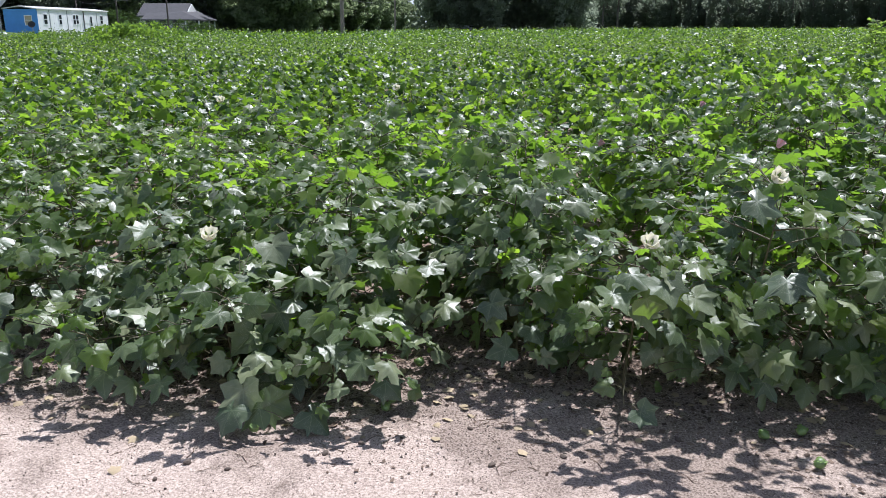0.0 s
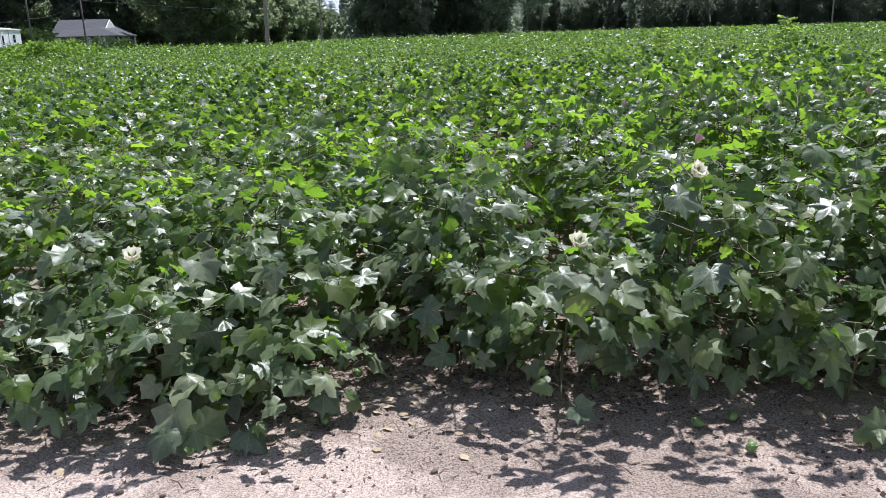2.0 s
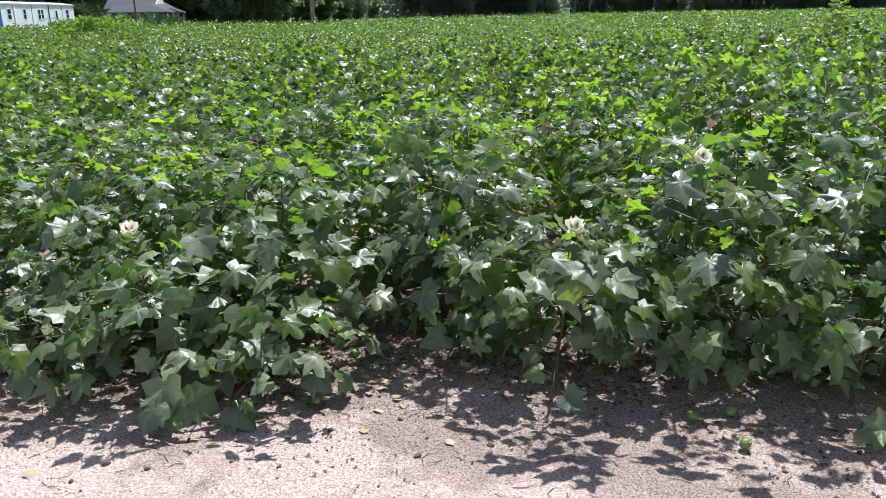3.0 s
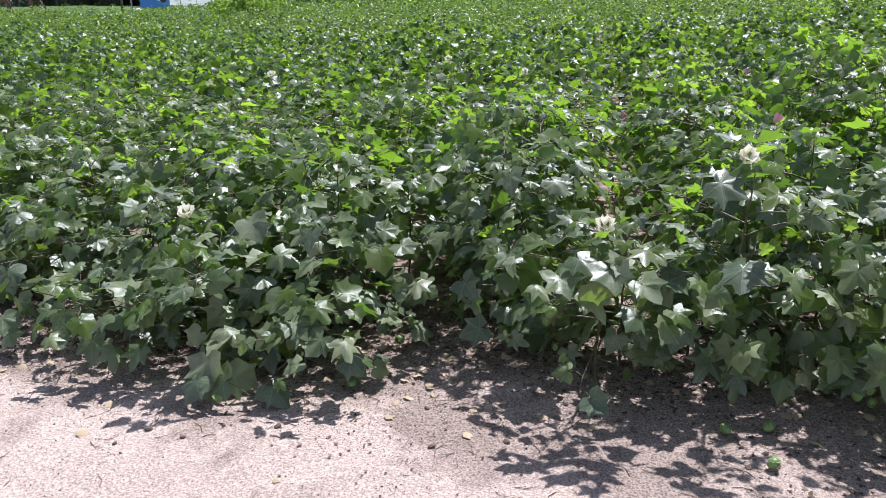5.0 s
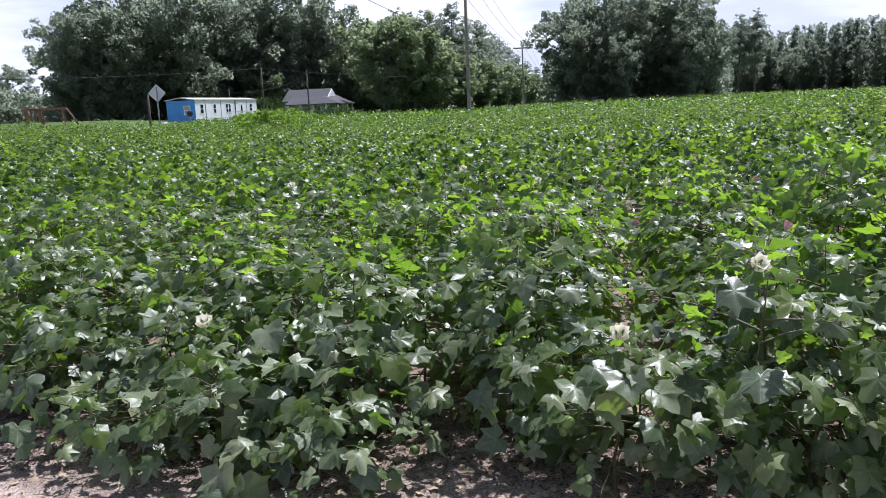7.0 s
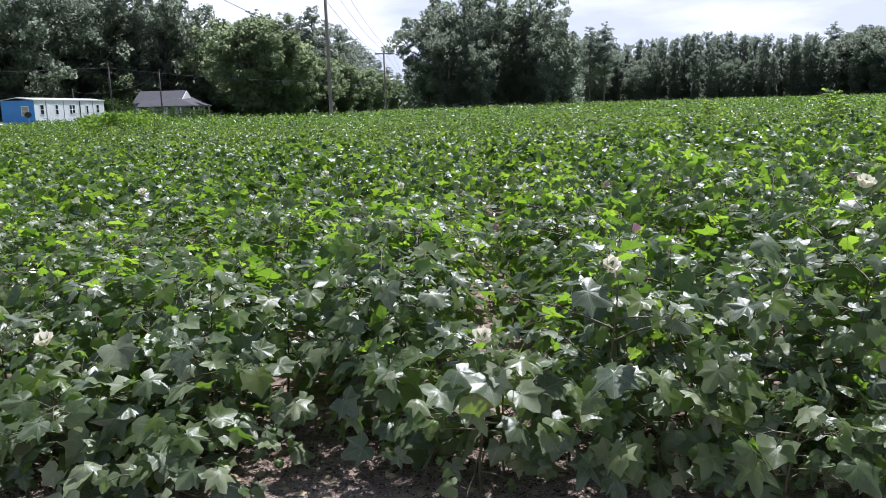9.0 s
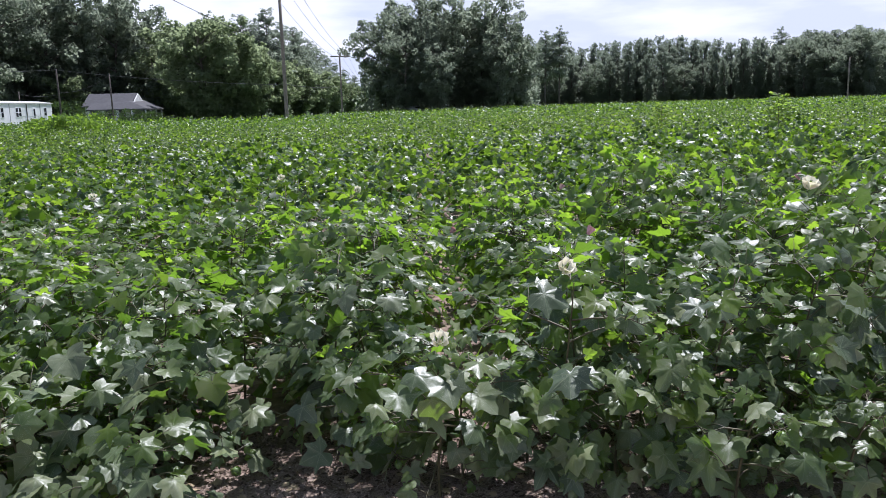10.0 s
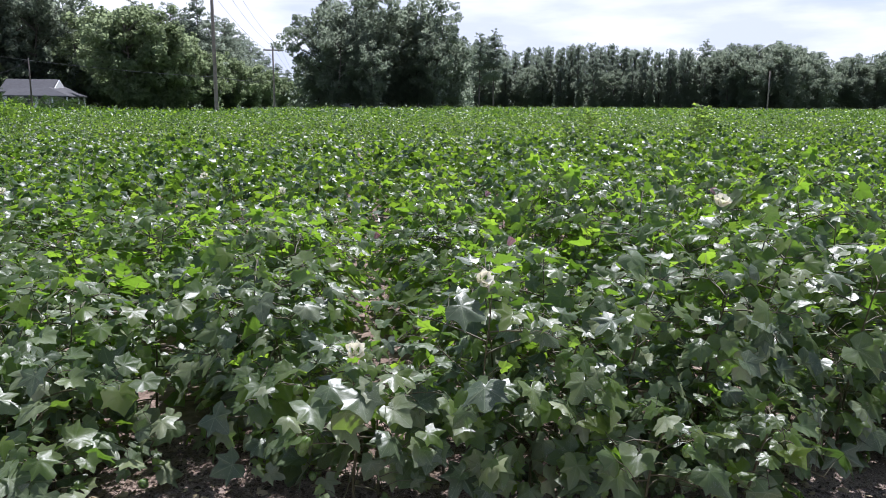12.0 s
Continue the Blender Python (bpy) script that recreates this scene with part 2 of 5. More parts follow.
BRACT.colour(BRACT.ramp(BRACT.noise(25, 3), [(0.3, (0.10, 0.18, 0.04)), (0.7, (0.20, 0.30, 0.07))]))
BRACT = BRACT.translucent((0.3, 0.5, 0.05), 0.3).m
BARK = plain("tree_bark", (0.10, 0.085, 0.07), 0.9, 0, 3, 0.4)
POLE_WOOD = plain("weathered_pole_wood", (0.21, 0.18, 0.15), 0.85, 0, 3, 0.35)
OLD_WOOD = plain("dark_post_wood", (0.09, 0.075, 0.065), 0.9, 0, 3, 0.35)
WIRE = plain("cable_rubber", (0.06, 0.06, 0.065), 0.95, 0, 3, 0.2)
WHITE = plain("white_siding_paint", (0.80, 0.81, 0.82), 0.55, 0, 1.5, 0.08)
BLUE = plain("blue_siding_paint", (0.075, 0.27, 0.66), 0.55, 0, 1.2, 0.12)
GLASS = Mat("dark_window_glass", 0.08).m
GLASS.node_tree.nodes["Principled BSDF"].inputs["Base Color"].default_value = (0.02, 0.025, 0.03, 1)
TAN = plain("tan_curtain", (0.42, 0.36, 0.25), 0.8, 0, 5, 0.2)
ROOF_METAL = plain("pale_metal_roof", (0.55, 0.55, 0.54), 0.5, 0.2, 1.0, 0.2)
SHINGLE = plain("grey_roof_shingle", (0.065, 0.065, 0.072), 0.9, 0, 2.5, 0.25)
ALU = plain("bare_aluminium", (0.55, 0.56, 0.57), 0.55, 0.5, 3, 0.1)
GALV = plain("galvanised_steel", (0.32, 0.33, 0.34), 0.5, 0.7, 6, 0.2)
FRAME_WOOD = plain("brown_stained_wood", (0.17, 0.095, 0.060), 0.8, 0, 5, 0.4)
BLACK = plain("black_plastic", (0.02, 0.02, 0.022), 0.5, 0, 5, 0.2)
# strong greyish translucency lifts the crowns' shade in place of distance haze
OAK = make_tree_leaf("broad_leaf_tree", (0.050, 0.073, 0.052), (0.104, 0.126, 0.078), (0.37, 0.43, 0.31), 0.56)
WILLOW = make_tree_leaf("light_leaf_tree", (0.050, 0.076, 0.042), (0.108, 0.142, 0.072), (0.39, 0.47, 0.25), 0.54)
PINE = make_tree_leaf("pine_needles", (0.052, 0.075, 0.058), (0.106, 0.129, 0.084), (0.37, 0.43, 0.32), 0.56)
HEDGE = make_tree_leaf("hedge_leaf", (0.018, 0.040, 0.016), (0.050, 0.090, 0.030), (0.15, 0.26, 0.04), 0.25)
BRIGHT = make_tree_leaf("weed_leaf", (0.10, 0.17, 0.04), (0.19, 0.28, 0.07), (0.42, 0.60, 0.08), 0.5)
SHRUB = make_tree_leaf("shrub_leaf", (0.05, 0.10, 0.025), (0.12, 0.20, 0.04), (0.32, 0.50, 0.05), 0.45)


# ---- mesh helpers ----
rng = np.random.default_rng(7)


def tri_mesh(name, verts, faces, material, uv=None, smooth=True):
    """A mesh of triangles from arrays."""
    me = bpy.data.meshes.new(name)
    verts, faces = np.asarray(verts, np.float32), np.asarray(faces, np.int32)
    me.vertices.add(len(verts))
    me.vertices.foreach_set("co", verts.ravel())
    me.loops.add(faces.size)
    me.loops.foreach_set("vertex_index", faces.ravel())
    me.polygons.add(len(faces))
    me.polygons.foreach_set("loop_start", np.arange(0, faces.size, 3, dtype=np.int32))
    me.polygons.foreach_set("use_smooth", np.full(len(faces), smooth))
    if uv is not None:
        layer = me.uv_layers.new(name="UVMap")
        layer.data.foreach_set("uv", np.asarray(uv, np.float32)[faces.ravel()].ravel())
    me.update(calc_edges=True)
    me.materials.append(material)
    return me


def under(ob, parent):
    ob.parent = parent
    return ob


def part(name, bm, material, parent, label=""):
    """Links a bmesh as one mesh object under a thing or a part."""
    me = bpy.data.meshes.new(name)
    bm.to_mesh(me)
    bm.free()
    me.materials.append(material)
    ob = under(new(name, me), parent)
    return tagged(ob, label) if label else ob


def thing(name, m, label, category, group="", kind=""):
    ob = new(name)
    ob.empty_display_size = 0.1
    ob.matrix_world = m
    return tagged(ob, label, category, group, kind)


def box(bm, lo, hi, bevel=0.0):
    """A box from corner to corner, its edges rounded."""
    size = [b - a for a, b in zip(lo, hi)]
    mid = [(a + b) / 2 for a, b in zip(lo, hi)]
    r = bmesh.ops.create_cube(bm, size=1, matrix=Matrix.Translation(mid) @ Matrix.Diagonal((*size, 1)))
    if bevel:
        edges = list({e for v in r["verts"] for e in v.link_edges})
        bmesh.ops.bevel(bm, geom=edges, offset=bevel, segments=1, affect="EDGES")
    return bm


def boxes(*pairs, bevel=0.0):
    bm = bmesh.new()
    for lo, hi in pairs:
        box(bm, lo, hi, bevel)
    return bm


def tube_arrays(points, radii, sides=5):
    """A tapered tube along points, as arrays."""
    p = np.asarray(points, float)
    d = np.gradient(p, axis=0)
    d /= np.linalg.norm(d, axis=1)[:, None] + 1e-9
    up = np.array([0.31, 0.17, 0.93])
    a = np.cross(d, up)
    bad = np.linalg.norm(a, axis=1) < 0.15
    a[bad] = np.cross(d[bad], [1.0, 0, 0])
    a /= np.linalg.norm(a, axis=1)[:, None]
    b = np.cross(d, a)
    ang = np.arange(sides) * 2 * np.pi / sides
    ring = a[:, None] * np.cos(ang)[None, :, None] + b[:, None] * np.sin(ang)[None, :, None]
    v = (p[:, None] + ring * np.asarray(radii, float)[:, None, None]).reshape(-1, 3)
    f = []
    for i in range(len(p) - 1):
        for j in range(sides):
            k = (j + 1) % sides
            q = [i * sides + j, i * sides + k, (i + 1) * sides + k, (i + 1) * sides + j]
            f += [(q[0], q[1], q[2]), (q[0], q[2], q[3])]
    e = (len(p) - 1) * sides
    f += [(e, e + j, e + j + 1) for j in range(1, sides - 1)]
    return v, np.array(f)


def join(pieces):
    vs, fs, n = [], [], 0
    for v, f in pieces:
        vs.append(v)
        fs.append(np.asarray(f) + n)
        n += len(v)
    return np.concatenate(vs), np.concatenate(fs)


def tubes(name, runs, material, parent, sides=5):
    v, f = join([tube_arrays(p, r, sides) for p, r in runs])
    return under(new(name, tri_mesh(name, v, f, material)), parent)


def frames_of(normal, spin):
    """Rotation matrices whose z is the normal, spun about it."""
    n = normal / np.linalg.norm(normal, axis=1)[:, None]
    ref = np.where(np.abs(n[:, 2:3]) < 0.95, [[0, 0, 1.0]], [[1.0, 0, 0]])
    a = np.cross(ref, n)
    a /= np.linalg.norm(a, axis=1)[:, None]
    b = np.cross(n, a)
    c, s = np.cos(spin)[:, None], np.sin(spin)[:, None]
    x = a * c + b * s
    y = -a * s + b * c
    return np.stack([x, y, n], axis=2)


def scatter(shape_v, shape_f, places, turns, sizes):
    """Copies of a small shape, baked into one pair of arrays."""
    v = np.einsum("nij,kj->nki", turns, shape_v) * np.asarray(sizes)[:, None, None] + places[:, None]
    n, k = len(places), len(shape_v)
    f = shape_f[None] + (np.arange(n) * k)[:, None, None]
    return v.reshape(-1, 3), f.reshape(-1, 3)


# ---- cotton leaves ----
def leaf_arrays(seed, rich=True):
    """A cotton leaf one unit wide: five pointed lobes, arched and folded along its veins; petiole at the origin, tip towards +y."""
    r = np.random.default_rng(seed)
    deep = r.uniform(0.0, 1.0) ** 1.7  # 1: almost without lobes
    side = r.uniform(0.80, 1.0)
    keys = [(0, 0.76), (14, 0.60), (31, 0.36 + 0.20 * deep), (43, 0.50 * side + 0.04 * deep), (54, 0.72 * side), (67, 0.50 * side), (86, 0.35 + 0.16 * deep), (108, 0.54), (132, 0.42), (156, 0.32), (174, 0.10)]
    if not rich:
        keys = [(0, 0.76), (29, 0.36 + 0.14 * deep), (56, 0.68 * side), (86, 0.36 + 0.12 * deep), (112, 0.48), (155, 0.32)]
    ang = [a for a, _ in keys] + [-a for a, _ in keys[:0:-1]]
    rad = [l for _, l in keys] + [l for _, l in keys[:0:-1]]
    ang, rad = np.radians(np.array(ang)), np.array(rad) * r.uniform(0.93, 1.07, len(ang))
    rings = (0.5, 1.0) if rich else (1.0,)
    pts = [np.zeros((1, 2))] + [np.stack([np.sin(ang) * rad * k, np.cos(ang) * rad * k], 1) for k in rings]
    xy = np.concatenate(pts)
    rr = np.hypot(*xy.T)
    th = np.arctan2(xy[:, 0], xy[:, 1])
    droop, cup = r.uniform(0.0, 0.45), r.uniform(-0.48, 0.40)
    z = -droop * rr**2 + cup * np.abs(xy[:, 0]) * 0.9 + 0.065 * np.cos(th * 6.3) * rr - r.uniform(0, 0.35) * np.maximum(xy[:, 1], 0) ** 2
    z += r.normal(0, 0.016, len(z)) * (rr > 0)
    twist = r.uniform(-0.25, 0.25)
    z += twist * xy[:, 0] * xy[:, 1] * 1.5
    v = np.column_stack([xy, z])
    n, f = len(ang), []
    for j in range(n):
        k = (j + 1) % n
        f.append((0, 1 + k, 1 + j))
        if rich:
            f += [(1 + j, 1 + k, 1 + n + k), (1 + j, 1 + n + k, 1 + n + j)]
    return v, np.array(f), xy + 0.5


LEAF_SHAPES = [leaf_arrays(100 + i) for i in range(20)]
SUNLIT_MESHES = [tri_mesh("leaf", v, f, LEAF, uv) for v, f, uv in LEAF_SHAPES]
LEAF_MESHES = [tri_mesh("leaf", v, f, SHADE_TONE_LEAF, uv) for v, f, uv in LEAF_SHAPES]
SIMPLE_LEAVES = [leaf_arrays(300 + i, False) for i in range(6)]


def leaf_object(parent, place, normal, spin, size, which, young=False):
    """One leaf as a part of its plant; place and normal in the plant's own axes. young takes the copy in sunlit tones.
    """
    ob = under(new("leaf", (SUNLIT_MESHES if young else LEAF_MESHES)[which % len(LEAF_MESHES)]), parent)
    turn = Matrix(frames_of(np.array([normal], float), np.array([spin]))[0].tolist())
    ob.matrix_local = Matrix.LocRotScale(Vector(place), turn.to_quaternion(), (size,) * 3)
    return ob


def boll_bm(size):
    """A green boll: an egg with a pointed tip and five faint ribs."""
    bm = bmesh.new()
    bmesh.ops.create_uvsphere(bm, u_segments=10, v_segments=7, radius=0.5)
    for v in bm.verts:
        a = math.atan2(v.co.y, v.co.x)
        k = 1 + 0.05 * math.cos(5 * a)
        tip = max(0.0, -v.co.z)
        v.co = Vector((v.co.x * k * (1 - tip * 0.5), v.co.y * k * (1 - tip * 0.5), v.co.z * 1.2)) * size
    for f in bm.faces:
        f.smooth = True
    return bm


def bract_bm(size, spread=0.5):
    """Three toothed bracts round a boll or flower."""
    bm = bmesh.new()
    for i in range(3):
        a = i * 2.09 + 0.4
        rot = Matrix.Rotation(a, 3, "Z")
        teeth = [(-0.30, 0.0), (-0.42, 0.45), (-0.24, 0.62), (-0.2, 0.95), (-0.06, 0.75), (0.0, 1.12), (0.07, 0.76), (0.2, 0.93), (0.25, 0.6), (0.42, 0.42), (0.30, 0.0)]
        vs = [bm.verts.new(rot @ Vector((x, 0.12 + spread * y * 0.55 + 0.2 * abs(x), -y * 0.85)) * size) for x, y in teeth]
        c = bm.verts.new(rot @ Vector((0, 0.26, -0.4)) * size)
        for p, q in zip(vs, vs[1:]):
            bm.faces.new((c, p, q))
    return bm


def flower_bm(size):
    """Five overlapping petals that open as a cup."""
    bm = bmesh.new()
    for i in range(5):
        rot = Matrix.Rotation(i * 1.2566, 3, "Z")
        grid = [[None] * 4 for _ in range(4)]
        for a in range(4):
            for b in range(4):
                u, t = (a / 3 - 0.5) * 1.25, b / 3
                w = 0.34 + 0.62 * math.sin(min(1, t * 1.1) * 1.5)
                z = t * 0.75
                rad = 0.05 + 0.34 * t**1.2 + 0.05 * math.cos(u * 5)
                grid[a][b] = bm.verts.new(rot @ Vector((u * w, rad, z - 0.10 * u * u * t)) * size)
        for a in range(3):
            for b in range(3):
                f = bm.faces.new((grid[a][b], grid[a + 1][b], grid[a + 1][b + 1], grid[a][b + 1]))
                f.smooth = True
    return bm


def mesh_of(name, bm, material):
    me = bpy.data.meshes.new(name)
    bm.to_mesh(me)
    bm.free()
    me.materials.append(material)
    return me


BOLL_MESH = mesh_of("boll", boll_bm(0.036), BOLL)
BRACT_MESH = mesh_of("bract", bract_bm(0.040), BRACT)
FLOWER_MESH = mesh_of("flower", flower_bm(0.055), PETAL)
CALYX_MESH = mesh_of("bract", bract_bm(0.034, 0.9), BRACT)


def plant_plan(r, height, lean, spread, leaves, droop=1.45, skirt=1.0):
    """Where the stem, branches, leaves and bolls of one cotton plant go, in its own axes."""
    n = 9
    t = np.linspace(0, 1, n)
    stem = np.column_stack([lean[0] * t**1.6 + r.normal(0, 0.006, n).cumsum() * 0.6, lean[1] * t**1.6 + r.normal(0, 0.006, n).cumsum() * 0.6, t * height * 0.95])
    stem[0] = 0, 0, -0.03
    runs = [(stem, np.linspace(0.0065, 0.002, n))]
    leaf, bolls, owner = [], [], []
    count = 12
    for i in range(count):
        k = 0.10 + 0.86 * (i + r.uniform(0, 0.6)) / count
        at = np.array([np.interp(k, t, stem[:, c]) for c in range(3)])
        az = i * 2.4 + r.uniform(-0.5, 0.5)
        far = spread * r.uniform(0.65, 1.15) * (1.1 - 0.55 * k**2) * (skirt + (1 - skirt) * min(1, k / 0.5))
        rise = far * (0.70 * k - 0.16) + r.uniform(-0.03, 0.03)
        s = np.linspace(0, 1, 5)
        zig = r.normal(0, 0.008, (5, 3)) * s[:, None]
        run = at + np.column_stack([np.cos(az) * far * s, np.sin(az) * far * s, rise * s - 0.07 * s**2]) + zig
        run[:, 2] = np.maximum(run[:, 2], 0.03)
        runs.append((run, np.linspace(0.0036, 0.0016, 5)))
        owner.append(i)
        for q in r.choice([0.55, 0.75, 0.9, 1.0], 2, replace=False):
            bolls.append(np.array([np.interp(q, s, run[:, c]) for c in range(3)]))
        per = max(2, round(leaves / count))
        for j in range(per):
            if k < 0.33 and r.uniform() < 0.35:
                continue
            q = 0.3 + 0.7 * (j + r.uniform(0, 1)) / per
            root = np.array([np.interp(q, s, run[:, c]) for c in range(3)])
            a = az + r.uniform(-1.5, 1.5)
            reach = r.uniform(0.05, 0.12)
            up = r.uniform(-0.02, 0.08)
            tip = root + [np.cos(a) * reach, np.sin(a) * reach, up]
            tip[2] = max(tip[2], 0.05)
            runs.append((np.array([root, (root + tip) / 2 + [0, 0, 0.012], tip]), [0.0018, 0.0014, 0.0012]))
            owner.append(i)
            out = tip - stem[np.argmin(np.abs(stem[:, 2] - tip[2]))]
            out[2] = 0
            out /= np.linalg.norm(out) + 1e-6
            low = 1 - min(1, tip[2] / height)
            hang = 0.25 + droop * low
            nrm = out * hang + [0, -0.28, 1.0] + r.normal(0, 0.36, 3)
            size = (r.uniform(0.035, 0.065) if r.uniform() < 0.30 else r.uniform(0.065, 0.128)) * (0.86 + 0.26 * min(1, low * 2.4))
            leaf.append((tip, nrm, a, size))
    for j in range(5):
        a = j * 1.3 + r.uniform(0, 1)
        tip = stem[-1] + [np.cos(a) * 0.05, np.sin(a) * 0.05, r.uniform(-0.02, 0.05)]
        leaf.append((tip, np.array([np.cos(a) * 0.7, np.sin(a) * 0.7, 1.0]) + r.normal(0, 0.3, 3), a, r.uniform(0.05, 0.085)))
    return runs, leaf, bolls, owner


def spin_for(normal, a):
    """The spin that points a leaf's tip along the azimuth a, downhill."""
    m = frames_of(np.array([normal], float), np.zeros(1))[0]
    d = np.array([math.cos(a), math.sin(a), 0.0])
    return math.atan2(-d @ m[:, 0], d @ m[:, 1])


def add_boll(plant, p, r):
    ob = under(new("boll", BOLL_MESH), plant)
    turn = Euler((r.uniform(-0.6, 0.6), r.uniform(-0.6, 0.6), r.uniform(0, 6)))
    k = r.uniform(0.8, 1.2)
    ob.matrix_local = Matrix.LocRotScale(Vector(p) + Vector((0, 0, -0.018)), turn, (k, k, k))
    under(new("bract", BRACT_MESH), ob).matrix_local = Matrix.Translation((0, 0, 0.022))


def add_flower(plant, p, tilt, spin, k=1.0):
    ob = under(new("flower", FLOWER_MESH), plant)
    ob.matrix_local = Matrix.LocRotScale(Vector(p), Euler((tilt, 0, spin)), (k, k, k))
    tagged(ob, "creamy white open cotton flower")
    under(new("bract", CALYX_MESH), ob).matrix_local = Matrix.LocRotScale((0, 0, 0.006), Euler((math.pi, 0, 0.4)), (1, 1, 1))
    return ob


# ---- ground ----
def ground_lines(lo, hi, fine_lo, fine_hi, step, far_lo, far_hi):
    near = np.arange(fine_lo, fine_hi, step)
    grow = [0.05 * 1.22**i for i in range(70)]
    up, down = fine_hi + np.cumsum(grow), fine_lo - np.cumsum(grow)
    return np.concatenate([[far_lo], down[down > far_lo][::-1], near, up[up < far_hi], [far_hi]])


def ripple(x, y):
    z = 0.010 * np.sin(x * 2.1 + 1.3 * np.sin(y * 1.7)) + 0.008 * np.sin(y * 3.7 + x * 1.2)
    z = z + 0.005 * np.sin(x * 9.1 + y * 4.3) * np.sin(y * 11.3 - x * 3.1) + 0.003 * np.sin(x * 23 + 2 * np.sin(y * 19)) * np.sin(y * 27)
    return z - 0.012


def rise(x, y):
    """The land lifts gently towards the woods in the west."""
    far = np.clip((np.hypot(x, y) - 38) / 22, 0, 1)
    west = np.clip((-np.degrees(np.arctan2(x - 0.8, y)) - 30.5) / 4, 0, 1) * (y > 5)
    return 1.15 * far * far * (3 - 2 * far) * west


gx = ground_lines(0, 0, -3.2, 4.4, 0.03, -2600, 2600)
gy = ground_lines(0, 0, 1.2, 4.6, 0.03, -2600, 2600)
GX, GY = np.meshgrid(gx, gy)
fade = np.clip(1.5 - np.hypot(GX, GY) / 40, 0, 1)
GZ = (ripple(GX, GY) + 0.012) * fade - 0.012 + rise(GX, GY)
gv = np.column_stack([GX.ravel(), GY.ravel(), GZ.ravel()])
gi = np.arange(GX.size).reshape(GX.shape)
gq = np.stack([gi[:-1, :-1], gi[:-1, 1:], gi[1:, 1:], gi[1:, :-1]], -1).reshape(-1, 4)
gf = np.concatenate([gq[:, [0, 1, 2]], gq[:, [0, 2, 3]]])
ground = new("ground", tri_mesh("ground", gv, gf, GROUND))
tagged(ground, "pale sandy farm ground with grit, turf farther out", "ground", kind="structure")

# ---- the crop ----
ROW_X0, ROW_STEP = 0.525, 0.96


def crop_height(x, y):
    """Canopy height: taller to the right near the track, with gentle swells."""
    east = np.interp(x, [-2.5, 0.5, 1.3, 2.4], [-0.06, -0.02, 0.05, 0.22])
    h = 0.79 + east * np.clip((9 - y) / 4, 0.2, 1) + 0.05 * np.sin(x * 0.9 + 0.4 * y) * np.sin(y * 0.37 + 1.0) + 0.03 * np.sin(x * 2.3 + y * 1.7)
    far = np.hypot(x, y)
    west = np.clip((-np.degrees(np.arctan2(x - 0.5, y)) - 27) / 12, 0, 1) * np.clip((far - 12) / 20, 0, 1)
    return h + 0.05 * np.clip((far - 12) / 40, 0, 1) + 0.42 * west


def row_end(x):
    """Where each row of plants begins, at the track."""
    return float(np.interp(x, [-4.3, -2.35, -1.4, -0.43, 0.525, 1.485, 2.445, 3.4], [3.7, 3.55, 3.32, 3.0, 3.26, 2.98, 3.06, 3.18]))


def furrow_shift(x, y):
    """Plants stand back from the two furrows that lie open at the track."""
    for mid, y0, y1 in ((1.005, 3.4, 4.3), (1.005, 5.6, 7.0)):
        if y0 < y < y1 and abs(x - mid) < 0.62:
            return math.copysign(0.12 * (1 - abs(x - mid) / 0.62) + 0.03, x - mid)
    return 0.0


HOT_LABEL = "bushy green cotton plant with lobed leaves and bolls"
front_plants = []


def front_plant(seed, px, py, h, lean, spread, leaves, boll_count, label, droop=1.45, skirt=1.0):
    """A cotton plant at the edge, with every branch, leaf and boll a piece of its own."""
    r = np.random.default_rng(seed)
    plant = thing("cotton_plant", Matrix.Translation((px, py, 0)), label, "cotton plant", "cotton plants at the row ends")
    runs, found, bolls, owner = plant_plan(r, h, lean, spread, leaves, droop, skirt)
    tubes("stem", runs[:1], STEM, plant, 6)
    for i in range(max(owner) + 1):
        tubes("branch", [run for run, o in zip(runs[1:], owner) if o == i], STEM, plant, 4)
    for p, nrm, a, size in found:
        # upper and small leaves take the sunlit tones, all others the shaded ones
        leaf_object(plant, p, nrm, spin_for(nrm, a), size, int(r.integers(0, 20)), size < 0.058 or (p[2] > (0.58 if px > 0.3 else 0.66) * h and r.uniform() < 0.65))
    for i in r.permutation(len(bolls))[:boll_count]:
        add_boll(plant, bolls[i], r)
    front_plants.append((plant, px, py))


for k in range(-3, 5):
    x0 = ROW_X0 + ROW_STEP * k
    start = row_end(x0)
    for i in range(5):
        r = np.random.default_rng(1000 + 50 * (k + 10) + i)
        px, py = x0 + (0.13 if i % 2 else -0.10) + r.normal(0, 0.06), start + 0.15 * i + r.uniform(-0.03, 0.03)
        px += furrow_shift(px, py)
        first = i < 2
        low_edge = (0.72, 0.88, 0.95, 1.0, 1.0)[i] if x0 < -1 else (0.56, 0.78, 0.92, 1.0, 1.0)[i] if x0 < 0.3 else (0.74, 0.95, 1.0, 1.0, 1.0)[i] if x0 < 1.0 else 1.0
        h = float(crop_height(px, py)) * r.uniform(0.88, 1.05) * low_edge
        lean = (r.normal(0, 0.10), ((-0.10 if x0 < 1.0 else -0.15) if first else -0.05) + r.normal(0, 0.06))
        front_plant(2000 + 50 * (k + 10) + i, px, py, h, lean, 0.44 if first else 0.38, 104 if first else 70, 8 if first else 3, HOT_LABEL + (" leaning over sand" if first else " in the crop"), 0.5 if x0 < 0.3 else 1.0, 1.0 if x0 < 0.3 else 0.5)
